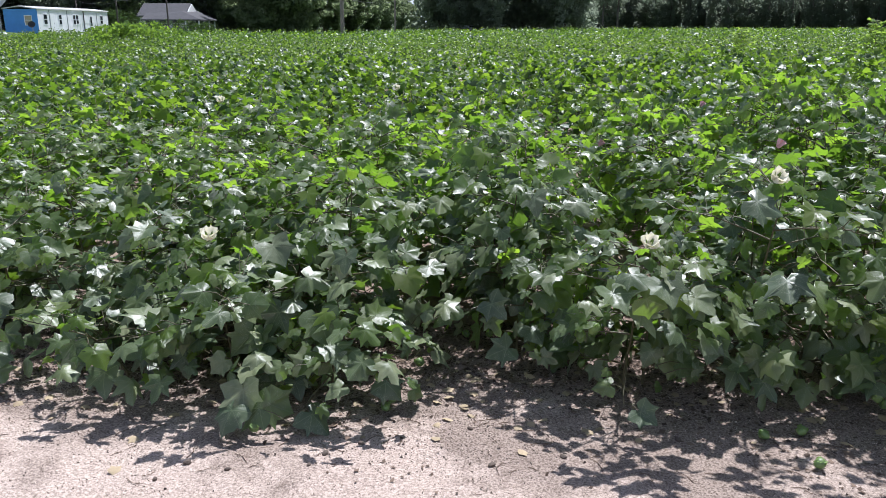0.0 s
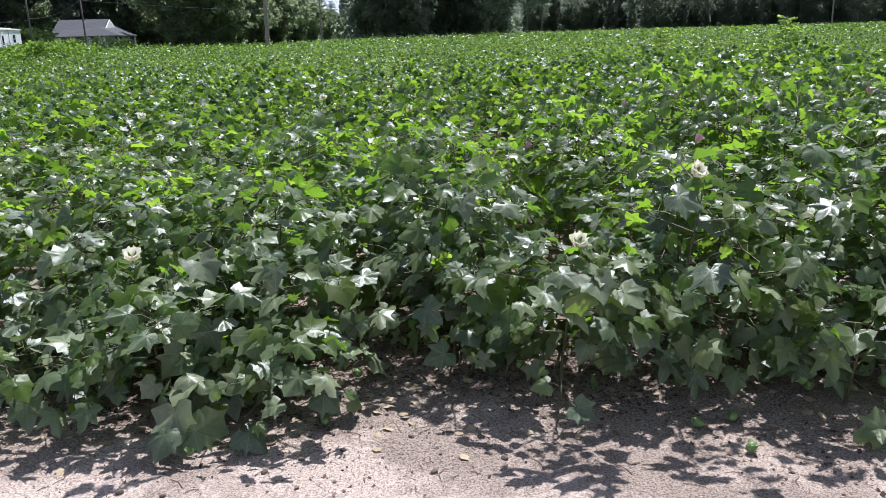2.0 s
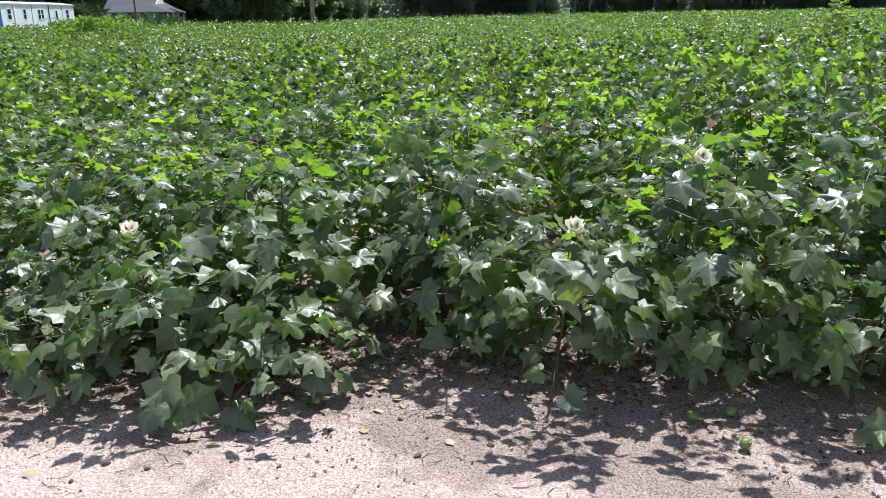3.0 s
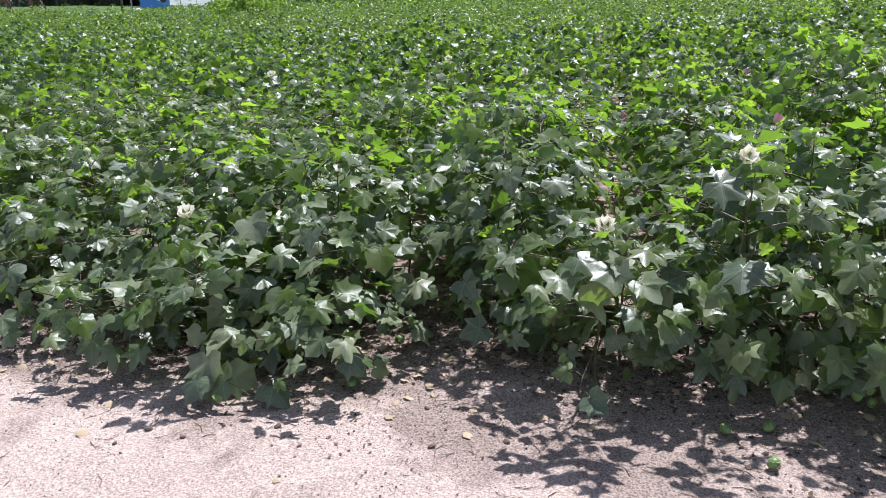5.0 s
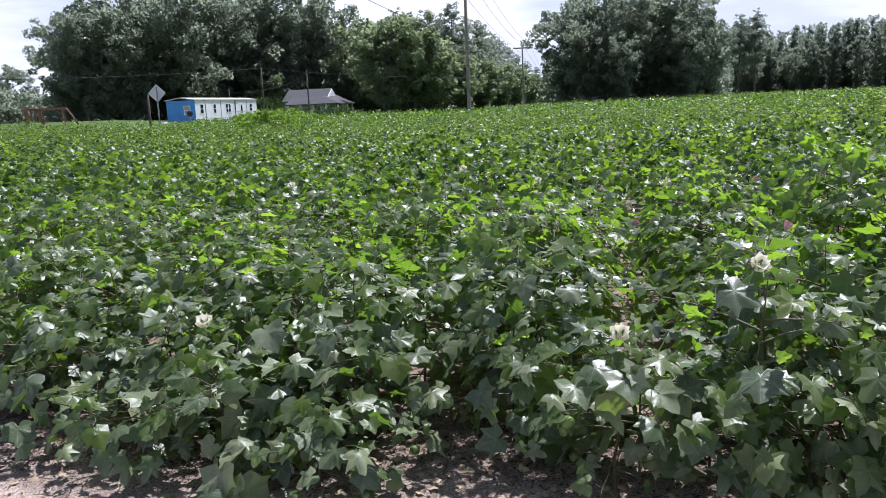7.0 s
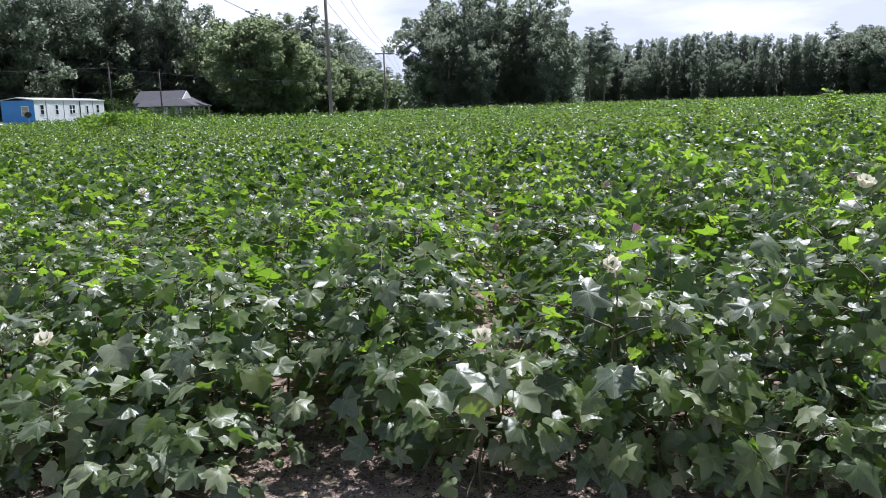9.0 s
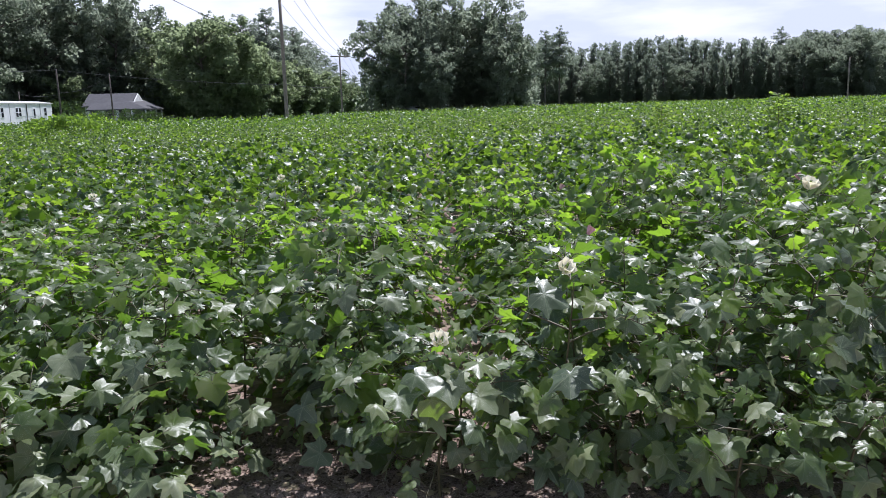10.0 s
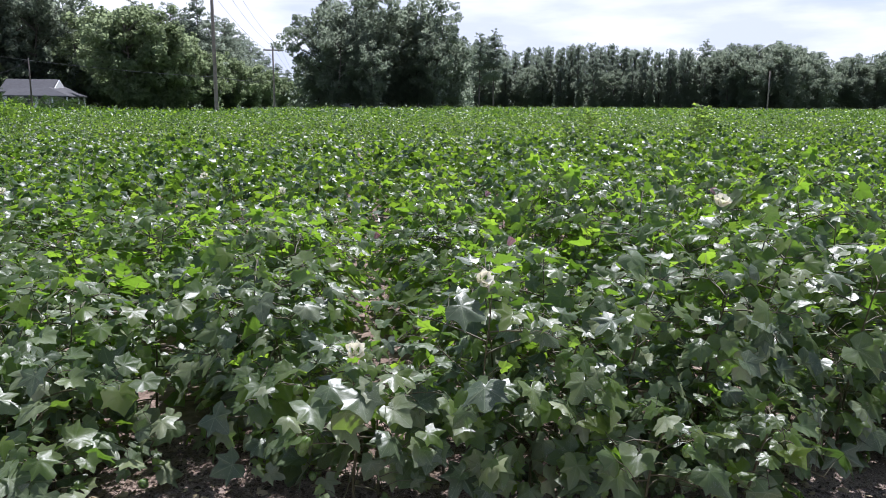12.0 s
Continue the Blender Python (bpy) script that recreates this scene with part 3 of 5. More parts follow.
# plants that have spread into the furrows at the edge
for n, (px, py, h) in enumerate(((0.95, 2.98, 0.68), (0.86, 2.90, 0.62), (1.92, 3.05, 0.86), (2.9, 3.10, 0.92), (-0.9, 3.15, 0.50), (-1.85, 3.45, 0.55), (-0.85, 3.55, 0.70), (-0.70, 2.95, 0.48), (-0.9, 4.0, 0.72), (0.10, 3.98, 0.68), (-0.06, 3.78, 0.62), (0.04, 4.6, 0.68))):
    front_plant(3000 + n, px, py, h, (0.02, -0.14), 0.38, 84, 6, HOT_LABEL + " in a furrow", 1.0, 0.35 if px > 0.3 else 1.0)
front_plant(3100, -1.12, 2.92, 0.30, (-0.14, -0.12), 0.32, 60, 3, "low cotton plant sprawling on the sandy track edge", 0.4)
for n, (px, py, h) in enumerate(((1.20, 3.00, 0.42), (1.52, 2.90, 0.44), (1.84, 2.94, 0.40), (2.14, 2.95, 0.44), (2.47, 2.97, 0.42), (2.82, 3.05, 0.44), (3.17, 3.12, 0.42), (0.70, 3.22, 0.36))):
    front_plant(3200 + n, px, py, h, (0.03, -0.06), 0.24, 62, 5, "low shaded cotton plant under its taller neighbours", 1.7)
front_plant(3101, -0.28, 2.84, 0.36, (0.05, -0.12), 0.30, 50, 4, "low cotton plant sprawling on the sandy track edge", 0.4)

for n, (px, py, h) in enumerate(((1.88, 2.66, 0.46), (2.28, 2.70, 0.44))):
    front_plant(3102 + n, px, py, h, (0.02, -0.10), 0.26, 60, 5, "low cotton plant leaning out over the sandy track", 0.25)


def nearest_plant(x, y):
    return min(front_plants, key=lambda p: (p[1] - x) ** 2 + (p[2] - y) ** 2)


def key_leaf(x, y, z, size, normal, azimuth, which):
    """A broad leaf that stands out at the edge of the crop."""
    y += 0.12
    plant, px, py = nearest_plant(x, y)
    leaf_object(plant, (x - px, y - py, z), normal, spin_for(np.array(normal, float), radians(azimuth)), size, which)


for spec in (
    (-0.518, 2.879, 0.545, 0.135, (0.1, -0.9, 1.0), -60, 0),
    (-0.299, 2.648, 0.333, 0.150, (0.2, -1.0, 0.8), -70, 1),
    (-0.47, 2.72, 0.33, 0.150, (-0.1, -1.0, 0.7), -110, 2),
    (-0.36, 2.75, 0.46, 0.130, (0.2, -0.8, 1.0), -20, 3),
    (0.885, 2.409, 0.562, 0.130, (0.0, -0.7, 1.0), -80, 4),
    (1.229, 2.602, 0.80, 0.135, (0.0, -0.8, 1.0), -40, 5),
    (0.115, 3.467, 0.606, 0.12, (0.1, -0.8, 1.0), -90, 6),
    (0.322, 3.252, 0.521, 0.12, (0.1, -0.8, 1.0), -90, 7),
    (2.045, 3.219, 0.837, 0.13, (0.1, -0.8, 1.0), -60, 8),
):
    key_leaf(*spec)
# sunlit leaves on the two bushes that stand out over the sand
kr = np.random.default_rng(77)
for x, y, z in (
    (-0.44, 2.77, 0.44), (-0.41, 2.70, 0.38), (-0.59, 2.78, 0.44), (-0.23, 2.76, 0.43), (-0.13, 2.52, 0.22), (-0.20, 2.45, 0.15),
    (-0.73, 2.63, 0.32), (-0.60, 2.69, 0.37), (-0.51, 2.54, 0.23), (-0.32, 2.52, 0.22), (-0.72, 2.77, 0.44), (-0.25, 2.56, 0.26), (-0.95, 2.66, 0.2),
    (0.79, 2.46, 0.58), (0.92, 2.44, 0.58), (0.73, 2.44, 0.52), (0.99, 2.40, 0.52), (0.66, 2.46, 0.48),
):
    key_leaf(x, y, z, kr.uniform(0.08, 0.125), (kr.normal(0.08, 0.22), kr.normal(-0.55, 0.22), 1.0), kr.uniform(-150, -30), int(kr.integers(0, 20)))
# Whole plants behind the front ones, from a few models
def model_plant(seed):
    r = np.random.default_rng(seed)
    plant = thing("cotton_plant", Matrix.Translation((0, 0, 0)), HOT_LABEL + " within the crop", "cotton plant", "cotton plants in the near rows")
    runs, leaves, bolls, _ = plant_plan(r, 0.82, (r.normal(0, 0.08), r.normal(0, 0.08)), 0.50, 88)
    tubes("stem", runs, STEM, plant, 4)
    pieces, uvs = [], []
    for p, nrm, a, size in leaves:
        v, f, uv = LEAF_SHAPES[int(r.integers(0, 20))]
        m = frames_of(np.array([nrm]), np.array([spin_for(nrm, a)]))[0]
        pieces.append(((v * size) @ m.T + p, f))
        uvs.append(uv)
    v, f = join(pieces)
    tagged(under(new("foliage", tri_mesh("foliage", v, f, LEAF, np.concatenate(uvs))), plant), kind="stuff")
    add_boll(plant, bolls[5], r)
    return plant


models = [model_plant(70 + i) for i in range(8)]
spots = []
near_plants = [p for p, _, _ in front_plants]
FLOWERS = ((-0.727, 2.88, 0.605, 0.5, 0.3), (0.87, 2.713, 0.64, 0.7, 0.1), (1.308, 2.804, 0.86, 0.9, 0.5), (0.32, 6.13, 0.80, 0.8, 0.2), (1.26, 6.05, 0.78, 0.6, 0.4), (3.52, 5.64, 0.86, 0.6, 0.1), (-0.39, 7.0, 0.84, 0.9, -0.4), (-1.70, 6.2, 0.80, 0.7, 0.2), (2.32, 3.14, 1.08, 0.5, 0.3))
for k in range(-6, 8):
    x0 = ROW_X0 + ROW_STEP * k
    y = row_end(x0) + (0.145 * 5 if -3 <= k < 5 else 0.0)
    while y < 6.3:
        if -0.95 * (y + 0.6) < x0 < 0.85 * (y + 0.9):
            spots.append((x0 + rng.normal(0, 0.06), y + rng.uniform(-0.04, 0.04)))
        y += 0.165
for n, (px, py) in enumerate(spots):
    k = float(crop_height(px, py)) / 0.82 * rng.uniform(0.80, 1.08)
    px += furrow_shift(px, py)
    slim = 0.88 if furrow_shift(px, py) else 1.0
    m = Matrix.LocRotScale((px, py, 0), Euler((0, 0, rng.uniform(0, 6.28))), (slim, slim, k))
    near_plants.append(models[n] if n < len(models) else copy_thing(models[n % len(models)], m))
    near_plants[-1].matrix_basis = m
# open flowers, each on the plant that stands nearest
for fx, fy, fz, tilt, spin in FLOWERS:
    plant = min(near_plants, key=lambda p: (p.matrix_basis.translation.x - fx) ** 2 + (p.matrix_basis.translation.y - fy) ** 2)
    ob = add_flower(plant, (0, 0, 0), 0, 0)
    ob.matrix_local = plant.matrix_basis.inverted() @ Matrix.LocRotScale((fx, fy, fz), Euler((tilt, 0, spin)), (1, 1, 1))


# spent flowers, closed and pink
PINK_MESH = mesh_of("spent_flower", flower_bm(0.036), PINK)
for fx, fy, fz in ((1.50, 3.30, 0.90), (1.72, 5.2, 0.88), (0.98, 4.55, 0.72), (2.9, 4.4, 0.98)):
    plant = min(near_plants, key=lambda p: (p.matrix_basis.translation.x - fx) ** 2 + (p.matrix_basis.translation.y - fy) ** 2)
    ob = tagged(under(new("spent_flower", PINK_MESH), plant), "wilted pink cotton flower")
    ob.matrix_local = plant.matrix_basis.inverted() @ Matrix.LocRotScale((fx, fy, fz), Euler((0.6, 0.3, fx)), (0.8, 0.8, 1.3))


# The field beyond: leaves set row by row, joined
def in_field(x, y):
    az = np.degrees(np.arctan2(x - 0.5, y))
    left = np.where(y < 42, x > -48, x > -0.49 * y - 3.0)
    depth = np.where(x < -9, y < 80, np.where(x < 15, y < 122, y < 160))
    return (az > -50) & (az < 44) & left & depth


def field_leaves(y0, y1, per_m2, size, spread_low, shapes):
    """Leaf places for a band of the field between two distances."""
    area = (y1**2 - y0**2) / 2 * 2.2
    n = int(area * per_m2)
    y = np.sqrt(rng.uniform(y0**2, y1**2, n))
    x = 0.5 + y * rng.uniform(-1.2, 0.97, n)
    ok = in_field(x, y) & ~((np.abs(x - 1.005 - 0.05 * np.sin(y * 3)) < 0.13) & (y < 7.3))
    x, y = x[ok], y[ok]
    row = np.round((x - ROW_X0) / ROW_STEP)
    off = rng.normal(0, 0.285, len(x))
    off = np.where(y < 45, off, x - ROW_X0 - row * ROW_STEP)
    x = ROW_X0 + row * ROW_STEP + off
    near = PLANT_HEIGHT[(row + 400).astype(int), (y / 0.27).astype(int)]
    tuft = near * (1 + 0.14 * np.sin(y * 2.9 + row * 5.7))
    tuft = tuft * np.where(y > 17, CLUMP[((x + 200) / 0.8).astype(int), (y / 1.6).astype(int)], 1.0)
    top = crop_height(x, y) * tuft * (1 - 0.36 * np.clip(np.abs(off) / 0.48, 0, 1.2) ** 2)
    depth = rng.exponential(spread_low, len(x))
    z = np.clip(top - depth + rng.exponential(0.03, len(x)), 0.08, None)
    a = rng.uniform(0, 2 * np.pi, len(x))
    nrm = np.column_stack([np.cos(a) * 0.75 + off * 0.8, np.sin(a) * 0.75, np.ones(len(x))]) + rng.normal(0, 0.35, (len(x), 3))
    places = np.column_stack([x, y, z])
    sizes = size * rng.uniform(0.6, 1.15, len(x)) * (0.75 + 0.5 * np.clip(depth / 0.25, 0, 1))
    pieces = []
    kind = rng.integers(0, len(shapes), len(x))
    for i, (v, f, *_) in enumerate(shapes):
        s = kind == i
        pieces.append(scatter(v, f, places[s], frames_of(nrm[s], a[s]), sizes[s]))
    return join(pieces)


PLANT_HEIGHT = np.random.default_rng(9).uniform(0.64, 1.12, (800, 700))
PLANT_HEIGHT[np.random.default_rng(10).uniform(0, 1, (800, 700)) < 0.06] = 0.42  # stunted plants leave gaps
CLUMP = np.random.default_rng(12).uniform(0.66, 1.14, (600, 120))
FOLD = (np.array([[0, -0.45, 0], [0.42, 0.05, -0.12], [0, 0.6, -0.1], [-0.42, 0.05, -0.12]]), np.array([[0, 1, 2], [0, 2, 3]]))
FOLDS = [FOLD, (FOLD[0] * [0.8, 1.1, -1.2], FOLD[1])]
for label, args in (
    ("dense rows of green cotton plants in the middle of the field", (6.3, 17, 215, 0.100, 0.20, SIMPLE_LEAVES)),
    ("green cotton rows farther across the field", (17, 45, 150, 0.094, 0.15, FOLDS)),
    ("far rows of green cotton reaching the tree line", (45, 160, 19, 0.22, 0.14, FOLDS)),
):
    v, f = field_leaves(*args)
    tagged(new("cotton_crop", tri_mesh("cotton_crop", v, f, FIELD_LEAF)), label, "crop", kind="stuff")

# Stems below the middle rows
pieces = []
for k in range(-12, 13):
    x0 = ROW_X0 + ROW_STEP * k
    for y in np.arange(6.3, 12, 0.3):
        if -0.95 * y < x0 < 0.85 * y:
            pieces.append(tube_arrays([(x0, y, -0.02), (x0 + rng.normal(0, 0.04), y + rng.normal(0, 0.04), 0.4), (x0 + rng.normal(0, 0.08), y + rng.normal(0, 0.08), 0.74)], [0.007, 0.005, 0.002], 3))
v, f = join(pieces)
tagged(new("cotton_stalks", tri_mesh("cotton_stalks", v, f, STEM)), "brown-green stalks below the cotton leaves", "stalks", kind="stuff")


# ---- trees ----
CARD = (np.array([[0, -0.5, 0], [0.36, 0.0, 0.10], [0, 0.55, 0], [-0.36, 0.0, 0.10]]), np.array([[0, 1, 2], [0, 2, 3]]))


def blobs_to_leaves(r, centres, radii, count, size, flat=0.62, lift=0.8):
    """Leaves over the shells of many small clumps."""
    w = radii**2 / np.sum(radii**2)
    pick = r.choice(len(centres), count, p=w)
    d = r.normal(0, 1, (count, 3))
    d /= np.linalg.norm(d, axis=1)[:, None]
    shell = r.uniform(0.35, 1.12, count) ** 0.75
    p = centres[pick] + d * (radii[pick] * shell)[:, None] * [1, 1, flat]
    nrm = d * [0.5, 0.5, 0.2] + r.normal(0, 0.85, (count, 3)) + [0, 0, lift * 0.30]
    return scatter(*CARD, p, frames_of(nrm, r.uniform(0, 6.28, count)), size * r.uniform(0.6, 1.3, count))


def broad_tree(seed, height, width, leaf, label, leaves=11500, low=0.08, size=0.46, name="tree", group="trees round the field", point=0.0):
    """Forked trunk, spreading limbs and a crown of leafy clumps with gaps."""
    r = np.random.default_rng(seed)
    tree = thing(name, Matrix.Translation((0, -60, 0)), label, "tree", group)
    fork = height * r.uniform(0.22, 0.32)
    trunk = np.array([[0, 0, -0.2], [r.normal(0, 0.1), r.normal(0, 0.1), fork * 0.5], [r.normal(0, 0.2), r.normal(0, 0.2), fork], [r.normal(0, 0.5), r.normal(0, 0.5), height * 0.7], [r.normal(0, 0.7), r.normal(0, 0.7), height * 0.93]])
    runs = [(trunk, [0.34, 0.27, 0.22, 0.11, 0.03])]
    cen, rad = [], []
    for i in range(16):
        k = low + (0.97 - low) * (i + r.uniform(0, 0.9)) / 16
        a = i * 2.4 + r.uniform(-0.6, 0.6)
        prof = math.sin(min(1.0, 0.16 + 0.98 * (1 - (k - low) / (1 - low))) * math.pi) ** 0.6
        reach = width * 0.5 * prof * r.uniform(0.7, 1.12) * (1 - point * (k - low) / (1 - low))
        root = np.array([np.interp(max(0.2, k - 0.15) * height, trunk[:, 2], trunk[:, c]) for c in range(3)])
        end = np.array([math.cos(a) * reach, math.sin(a) * reach, k * height])
        mid = (root + end) / 2 + [0, 0, 0.06 * height * r.uniform(-0.3, 1)]
        runs.append((np.array([root, mid, end]), [0.12, 0.07, 0.02]))
        for q in (0.4, 0.6, 0.8, 1.0):
            for _ in range(3):
                c = root + (end - root) * q + r.normal(0, 0.095 * width, 3) * [1, 1, 0.8]
                cen.append(c)
                rad.append(width * r.uniform(0.045, 0.105) * (1 - 0.40 * point * k))
    cen.append(trunk[-1])
    rad.append(width * 0.1)
    tubes("trunk", runs, BARK, tree, 6)
    v, f = blobs_to_leaves(r, np.array(cen), np.array(rad), leaves, size, 1.25 if point else 0.85, 0.5 if point else 0.8)
    tagged(under(new("crown", tri_mesh("crown", v, f, leaf)), tree), kind="stuff")
    return tree


def pine_tree(seed, height, width, label, clear=0.35, cone=1.0, leaves=7000, size=0.32):
    """Straight trunk with whorls of upturned limbs and tufts of needles, narrow at the top."""
    r = np.random.default_rng(seed)
    tree = thing("pine_tree", Matrix.Translation((0, -60, 0)), label, "tree", "pines round the field")
    top = np.array([r.normal(0, 0.3), r.normal(0, 0.3), height])
    runs = [(np.array([[0, 0, -0.2], top * [0.3, 0.3, 0.5], top]), [0.24, 0.16, 0.03])]
    cen, rad = [], []
    levels = 20
    for i in range(levels):
        k = clear + (0.99 - clear) * i / (levels - 1)
        u = (k - clear) / (1 - clear)
        reach0 = width * 0.5 * ((1 - u) ** cone * 0.85 + 0.15) * min(1, 0.55 + 3 * u)
        for j in range(4):
            a = i * 1.1 + j * 1.571 + r.uniform(-0.5, 0.5)
            reach = reach0 * r.uniform(0.45, 1.25)
            kk = min(0.99, max(clear * 0.8, k + r.uniform(-0.05, 0.05)))
            root = top * [kk, kk, kk]
            end = root + [math.cos(a) * reach, math.sin(a) * reach, reach * r.uniform(0.0, 0.45)]
            runs.append((np.array([root, (root + end) / 2, end]), [0.05, 0.03, 0.01]))
            for q in (0.45, 0.75, 1.0):
                cen.append(root + (end - root) * q + r.normal(0, 0.12, 3))
                rad.append(max(0.30, reach0 * 0.26) * r.uniform(0.6, 1.3))
    tubes("trunk", runs, BARK, tree, 5)
    v, f = blobs_to_leaves(r, np.array(cen), np.array(rad), leaves, size)
    tagged(under(new("crown", tri_mesh("crown", v, f, PINE)), tree), kind="stuff")
    return tree


EYE = Vector((0.8, 0.12, 1.38))


def at(az, dist, z=0.0):
    """A place at a bearing (degrees right of +y) and distance from where the camera stands."""
    return Vector((EYE.x + dist * math.sin(radians(az)), EYE.y + dist * math.cos(radians(az)), z))


def top_z(elev, dist):
    return EYE.z + dist * math.tan(radians(elev))


oaks = [broad_tree(11 + i, 18.0, 11.5, OAK, "tall broadleaf tree with a dense dull-green crown") for i in range(4)]
willows = [broad_tree(31 + i, 13.0, 9.5, WILLOW, "rounded broadleaf tree with a lighter green crown", low=0.05) for i in range(2)]
tall_pines = [pine_tree(51 + i, 18.0, 7.5, "tall pine with a bare lower trunk and ragged crown", 0.38, 0.55) for i in range(2)]
young_pines = [broad_tree(61 + i, 15.0, 6.4, PINE, "slender young tree with a pointed crown in a dense stand", 7000, 0.04, 0.33, "young_tree", "young trees in the far stand", 0.75) for i in range(4)]
fresh = {id(t): True for t in oaks + willows + tall_pines + young_pines}


def plant_tree(models_, model_height, az, dist, elev, wide=1.0):
    n = int(rng.integers(0, len(models_)))
    k = top_z(elev, dist) / model_height * (1.01 if az < 7 else 0.975)
    m = Matrix.LocRotScale(at(az, dist), Euler((0, 0, rng.uniform(0, 6.28))), (k * wide, k * wide, k))
    model = models_[n]
    if fresh.get(id(model)):
        fresh[id(model)] = False
        model.matrix_world = m
        return
    kept = model.scale.copy()
    model.scale = (1, 1, 1)
    copy_thing(model, m)
    model.scale = kept


# behind the mobile home and the house
for az, elev, d in ((-23.6, 7.6, 142), (-31.6, 7.4, 144), (-27.6, 7.9, 142), (-19.6, 6.6, 146), (-35.4, 6.2, 140), (-47, 4.2, 150), (-44, 4.6, 160), (-41.5, 3.6, 190), (-39.8, 3.6, 185), (-36.4, 6.8, 132), (-34.6, 7.3, 130), (-32.6, 8.2, 132), (-30.6, 8.0, 138), (-28.6, 8.4, 134), (-26.6, 8.0, 136), (-24.6, 8.6, 132), (-22.6, 7.9, 136), (-20.6, 7.6, 134), (-18.8, 6.9, 140), (-33.6, 6.2, 150), (-29.6, 6.8, 152), (-25.6, 7.0, 150), (-21.6, 6.6, 150), (-36, 4.4, 155)):
    plant_tree(oaks, 18.0, az, d + (14 if -27 < az < -16 else 0), elev)
for az, elev, d in ((-16.4, 6.2, 140), (-15.0, 5.9, 124), (-13.5, 5.6, 126), (-18.2, 4.2, 146), (-12.4, 4.6, 128), (-23.6, 2.5, 140)):
    plant_tree(willows, 13.0, az, d, elev, 1.1)
for az, elev, d in ((-14.5, 6.4, 150), (-12.4, 6.3, 150), (-11.2, 5.7, 156), (-10.5, 6.7, 150), (-9.6, 5.6, 160), (-8.9, 5.5, 166), (-8.5, 5.2, 176), (-7.9, 4.6, 190), (-7.3, 4.1, 205), (-6.7, 3.6, 225), (-6.1, 3.1, 250), (-5.4, 2.6, 280), (-4.7, 2.2, 310), (-4.0, 1.9, 330), (-3.2, 1.7, 340)):
    plant_tree(tall_pines, 18.0, az, d, elev, 1.15)
for az, elev, d in ((-11.5, 3.4, 140), (-10.0, 3.2, 146), (-8.6, 3.0, 156), (-7.4, 2.6, 172), (-6.3, 2.2, 190), (-5.2, 1.7, 210), (-4.2, 1.4, 230)):
    plant_tree(willows, 13.0, az, d, elev, 1.2)
# the clump beside the road gap
for az, elev, d in ((-2.5, 6.3, 128), (-1.1, 7.1, 130), (0.4, 7.3, 128), (2.4, 7.6, 130), (4.5, 7.2, 130), (6.2, 6.3, 132), (-1.2, 5.0, 122), (3.4, 6.0, 138), (5.5, 5.0, 126), (7.0, 4.6, 136), (1.2, 4.4, 120), (-0.6, 6.2, 142), (2.6, 6.6, 142), (5.0, 5.6, 142)):
    plant_tree(oaks, 18.0, az, d, elev, 0.95)
# the long stand of pines
for row, (d0, up) in enumerate(((196, 0.0), (206, 0.15), (190, -0.9))):
    for i in range(26 if row < 2 else 20):
        az = 7.0 + (19.5 if row < 2 else 25) * (i + rng.uniform(-0.25, 0.25)) / (26 if row < 2 else 20)
        elev = np.interp(az, [7, 9.6, 10.7, 13, 16.8, 20, 22, 26], [4.2, 4.3, 3.7, 3.8, 4.1, 3.8, 3.7, 3.7]) + rng.uniform(-0.35, 0.22) + up
        plant_tree(young_pines, 15.0, az, d0 + rng.uniform(-4, 4), elev, 1.05)
for az, elev, d in ((8.9, 5.0, 170), (9.9, 5.2, 172), (24.5, 4.4, 205)):
    plant_tree(tall_pines, 18.0, az, d, elev, 1.0)
for az, elev, d in ((25.6, 3.9, 200), (26.8, 4.2, 198), (28.2, 4.2, 200), (29.6, 4.1, 202), (30.9, 3.7, 205), (27.4, 4.0, 206), (29.0, 4.0, 207), (30.2, 3.7, 208), (26.2, 4.3, 194), (28.9, 4.2, 192), (27.6, 3.4, 188), (30.0, 3.2, 192), (31.4, 2.9, 206), (31.9, 2.8, 215), (32.6, 2.9, 222), (33.3, 3.2, 226), (34.0, 3.3, 228), (34.8, 3.2, 226), (35.7, 3.4, 228), (36.6, 3.2, 228), (37.6, 3.3, 228), (38.8, 3.2, 228), (40, 3.3, 228), (33.0, 2.5, 240), (34.4, 2.7, 240), (36.1, 2.7, 240), (38.2, 2.7, 240), (9.2, 3.2, 186), (12.4, 2.7, 188), (18.3, 2.5, 188), (27.5, 2.6, 190), (31.5, 1.9, 200), (34, 2.0, 220)):
    plant_tree(oaks, 18.0, az, d, elev, 1.1)


def thicket(name, label, spans, size, count, leaf):
    """Undergrowth along a wood's edge: leafy clumps from the ground up."""
    r = np.random.default_rng(5)
    cen, rad = [], []
    for az0, az1, d0, d1, high in spans:
        for _ in range(int(abs(az1 - az0) * 14)):
            k = r.uniform(0, 1)
            az, d = az0 + (az1 - az0) * k, d0 + (d1 - d0) * k + r.uniform(0, 10)
            z = r.uniform(0.2, high)
            cen.append(at(az, d, z))
            rad.append(r.uniform(1.0, 2.2))
    v, f = blobs_to_leaves(r, np.array(cen), np.array(rad), count, size)
    tagged(new(name, tri_mesh(name, v, f, leaf)), label, "undergrowth", kind="stuff")


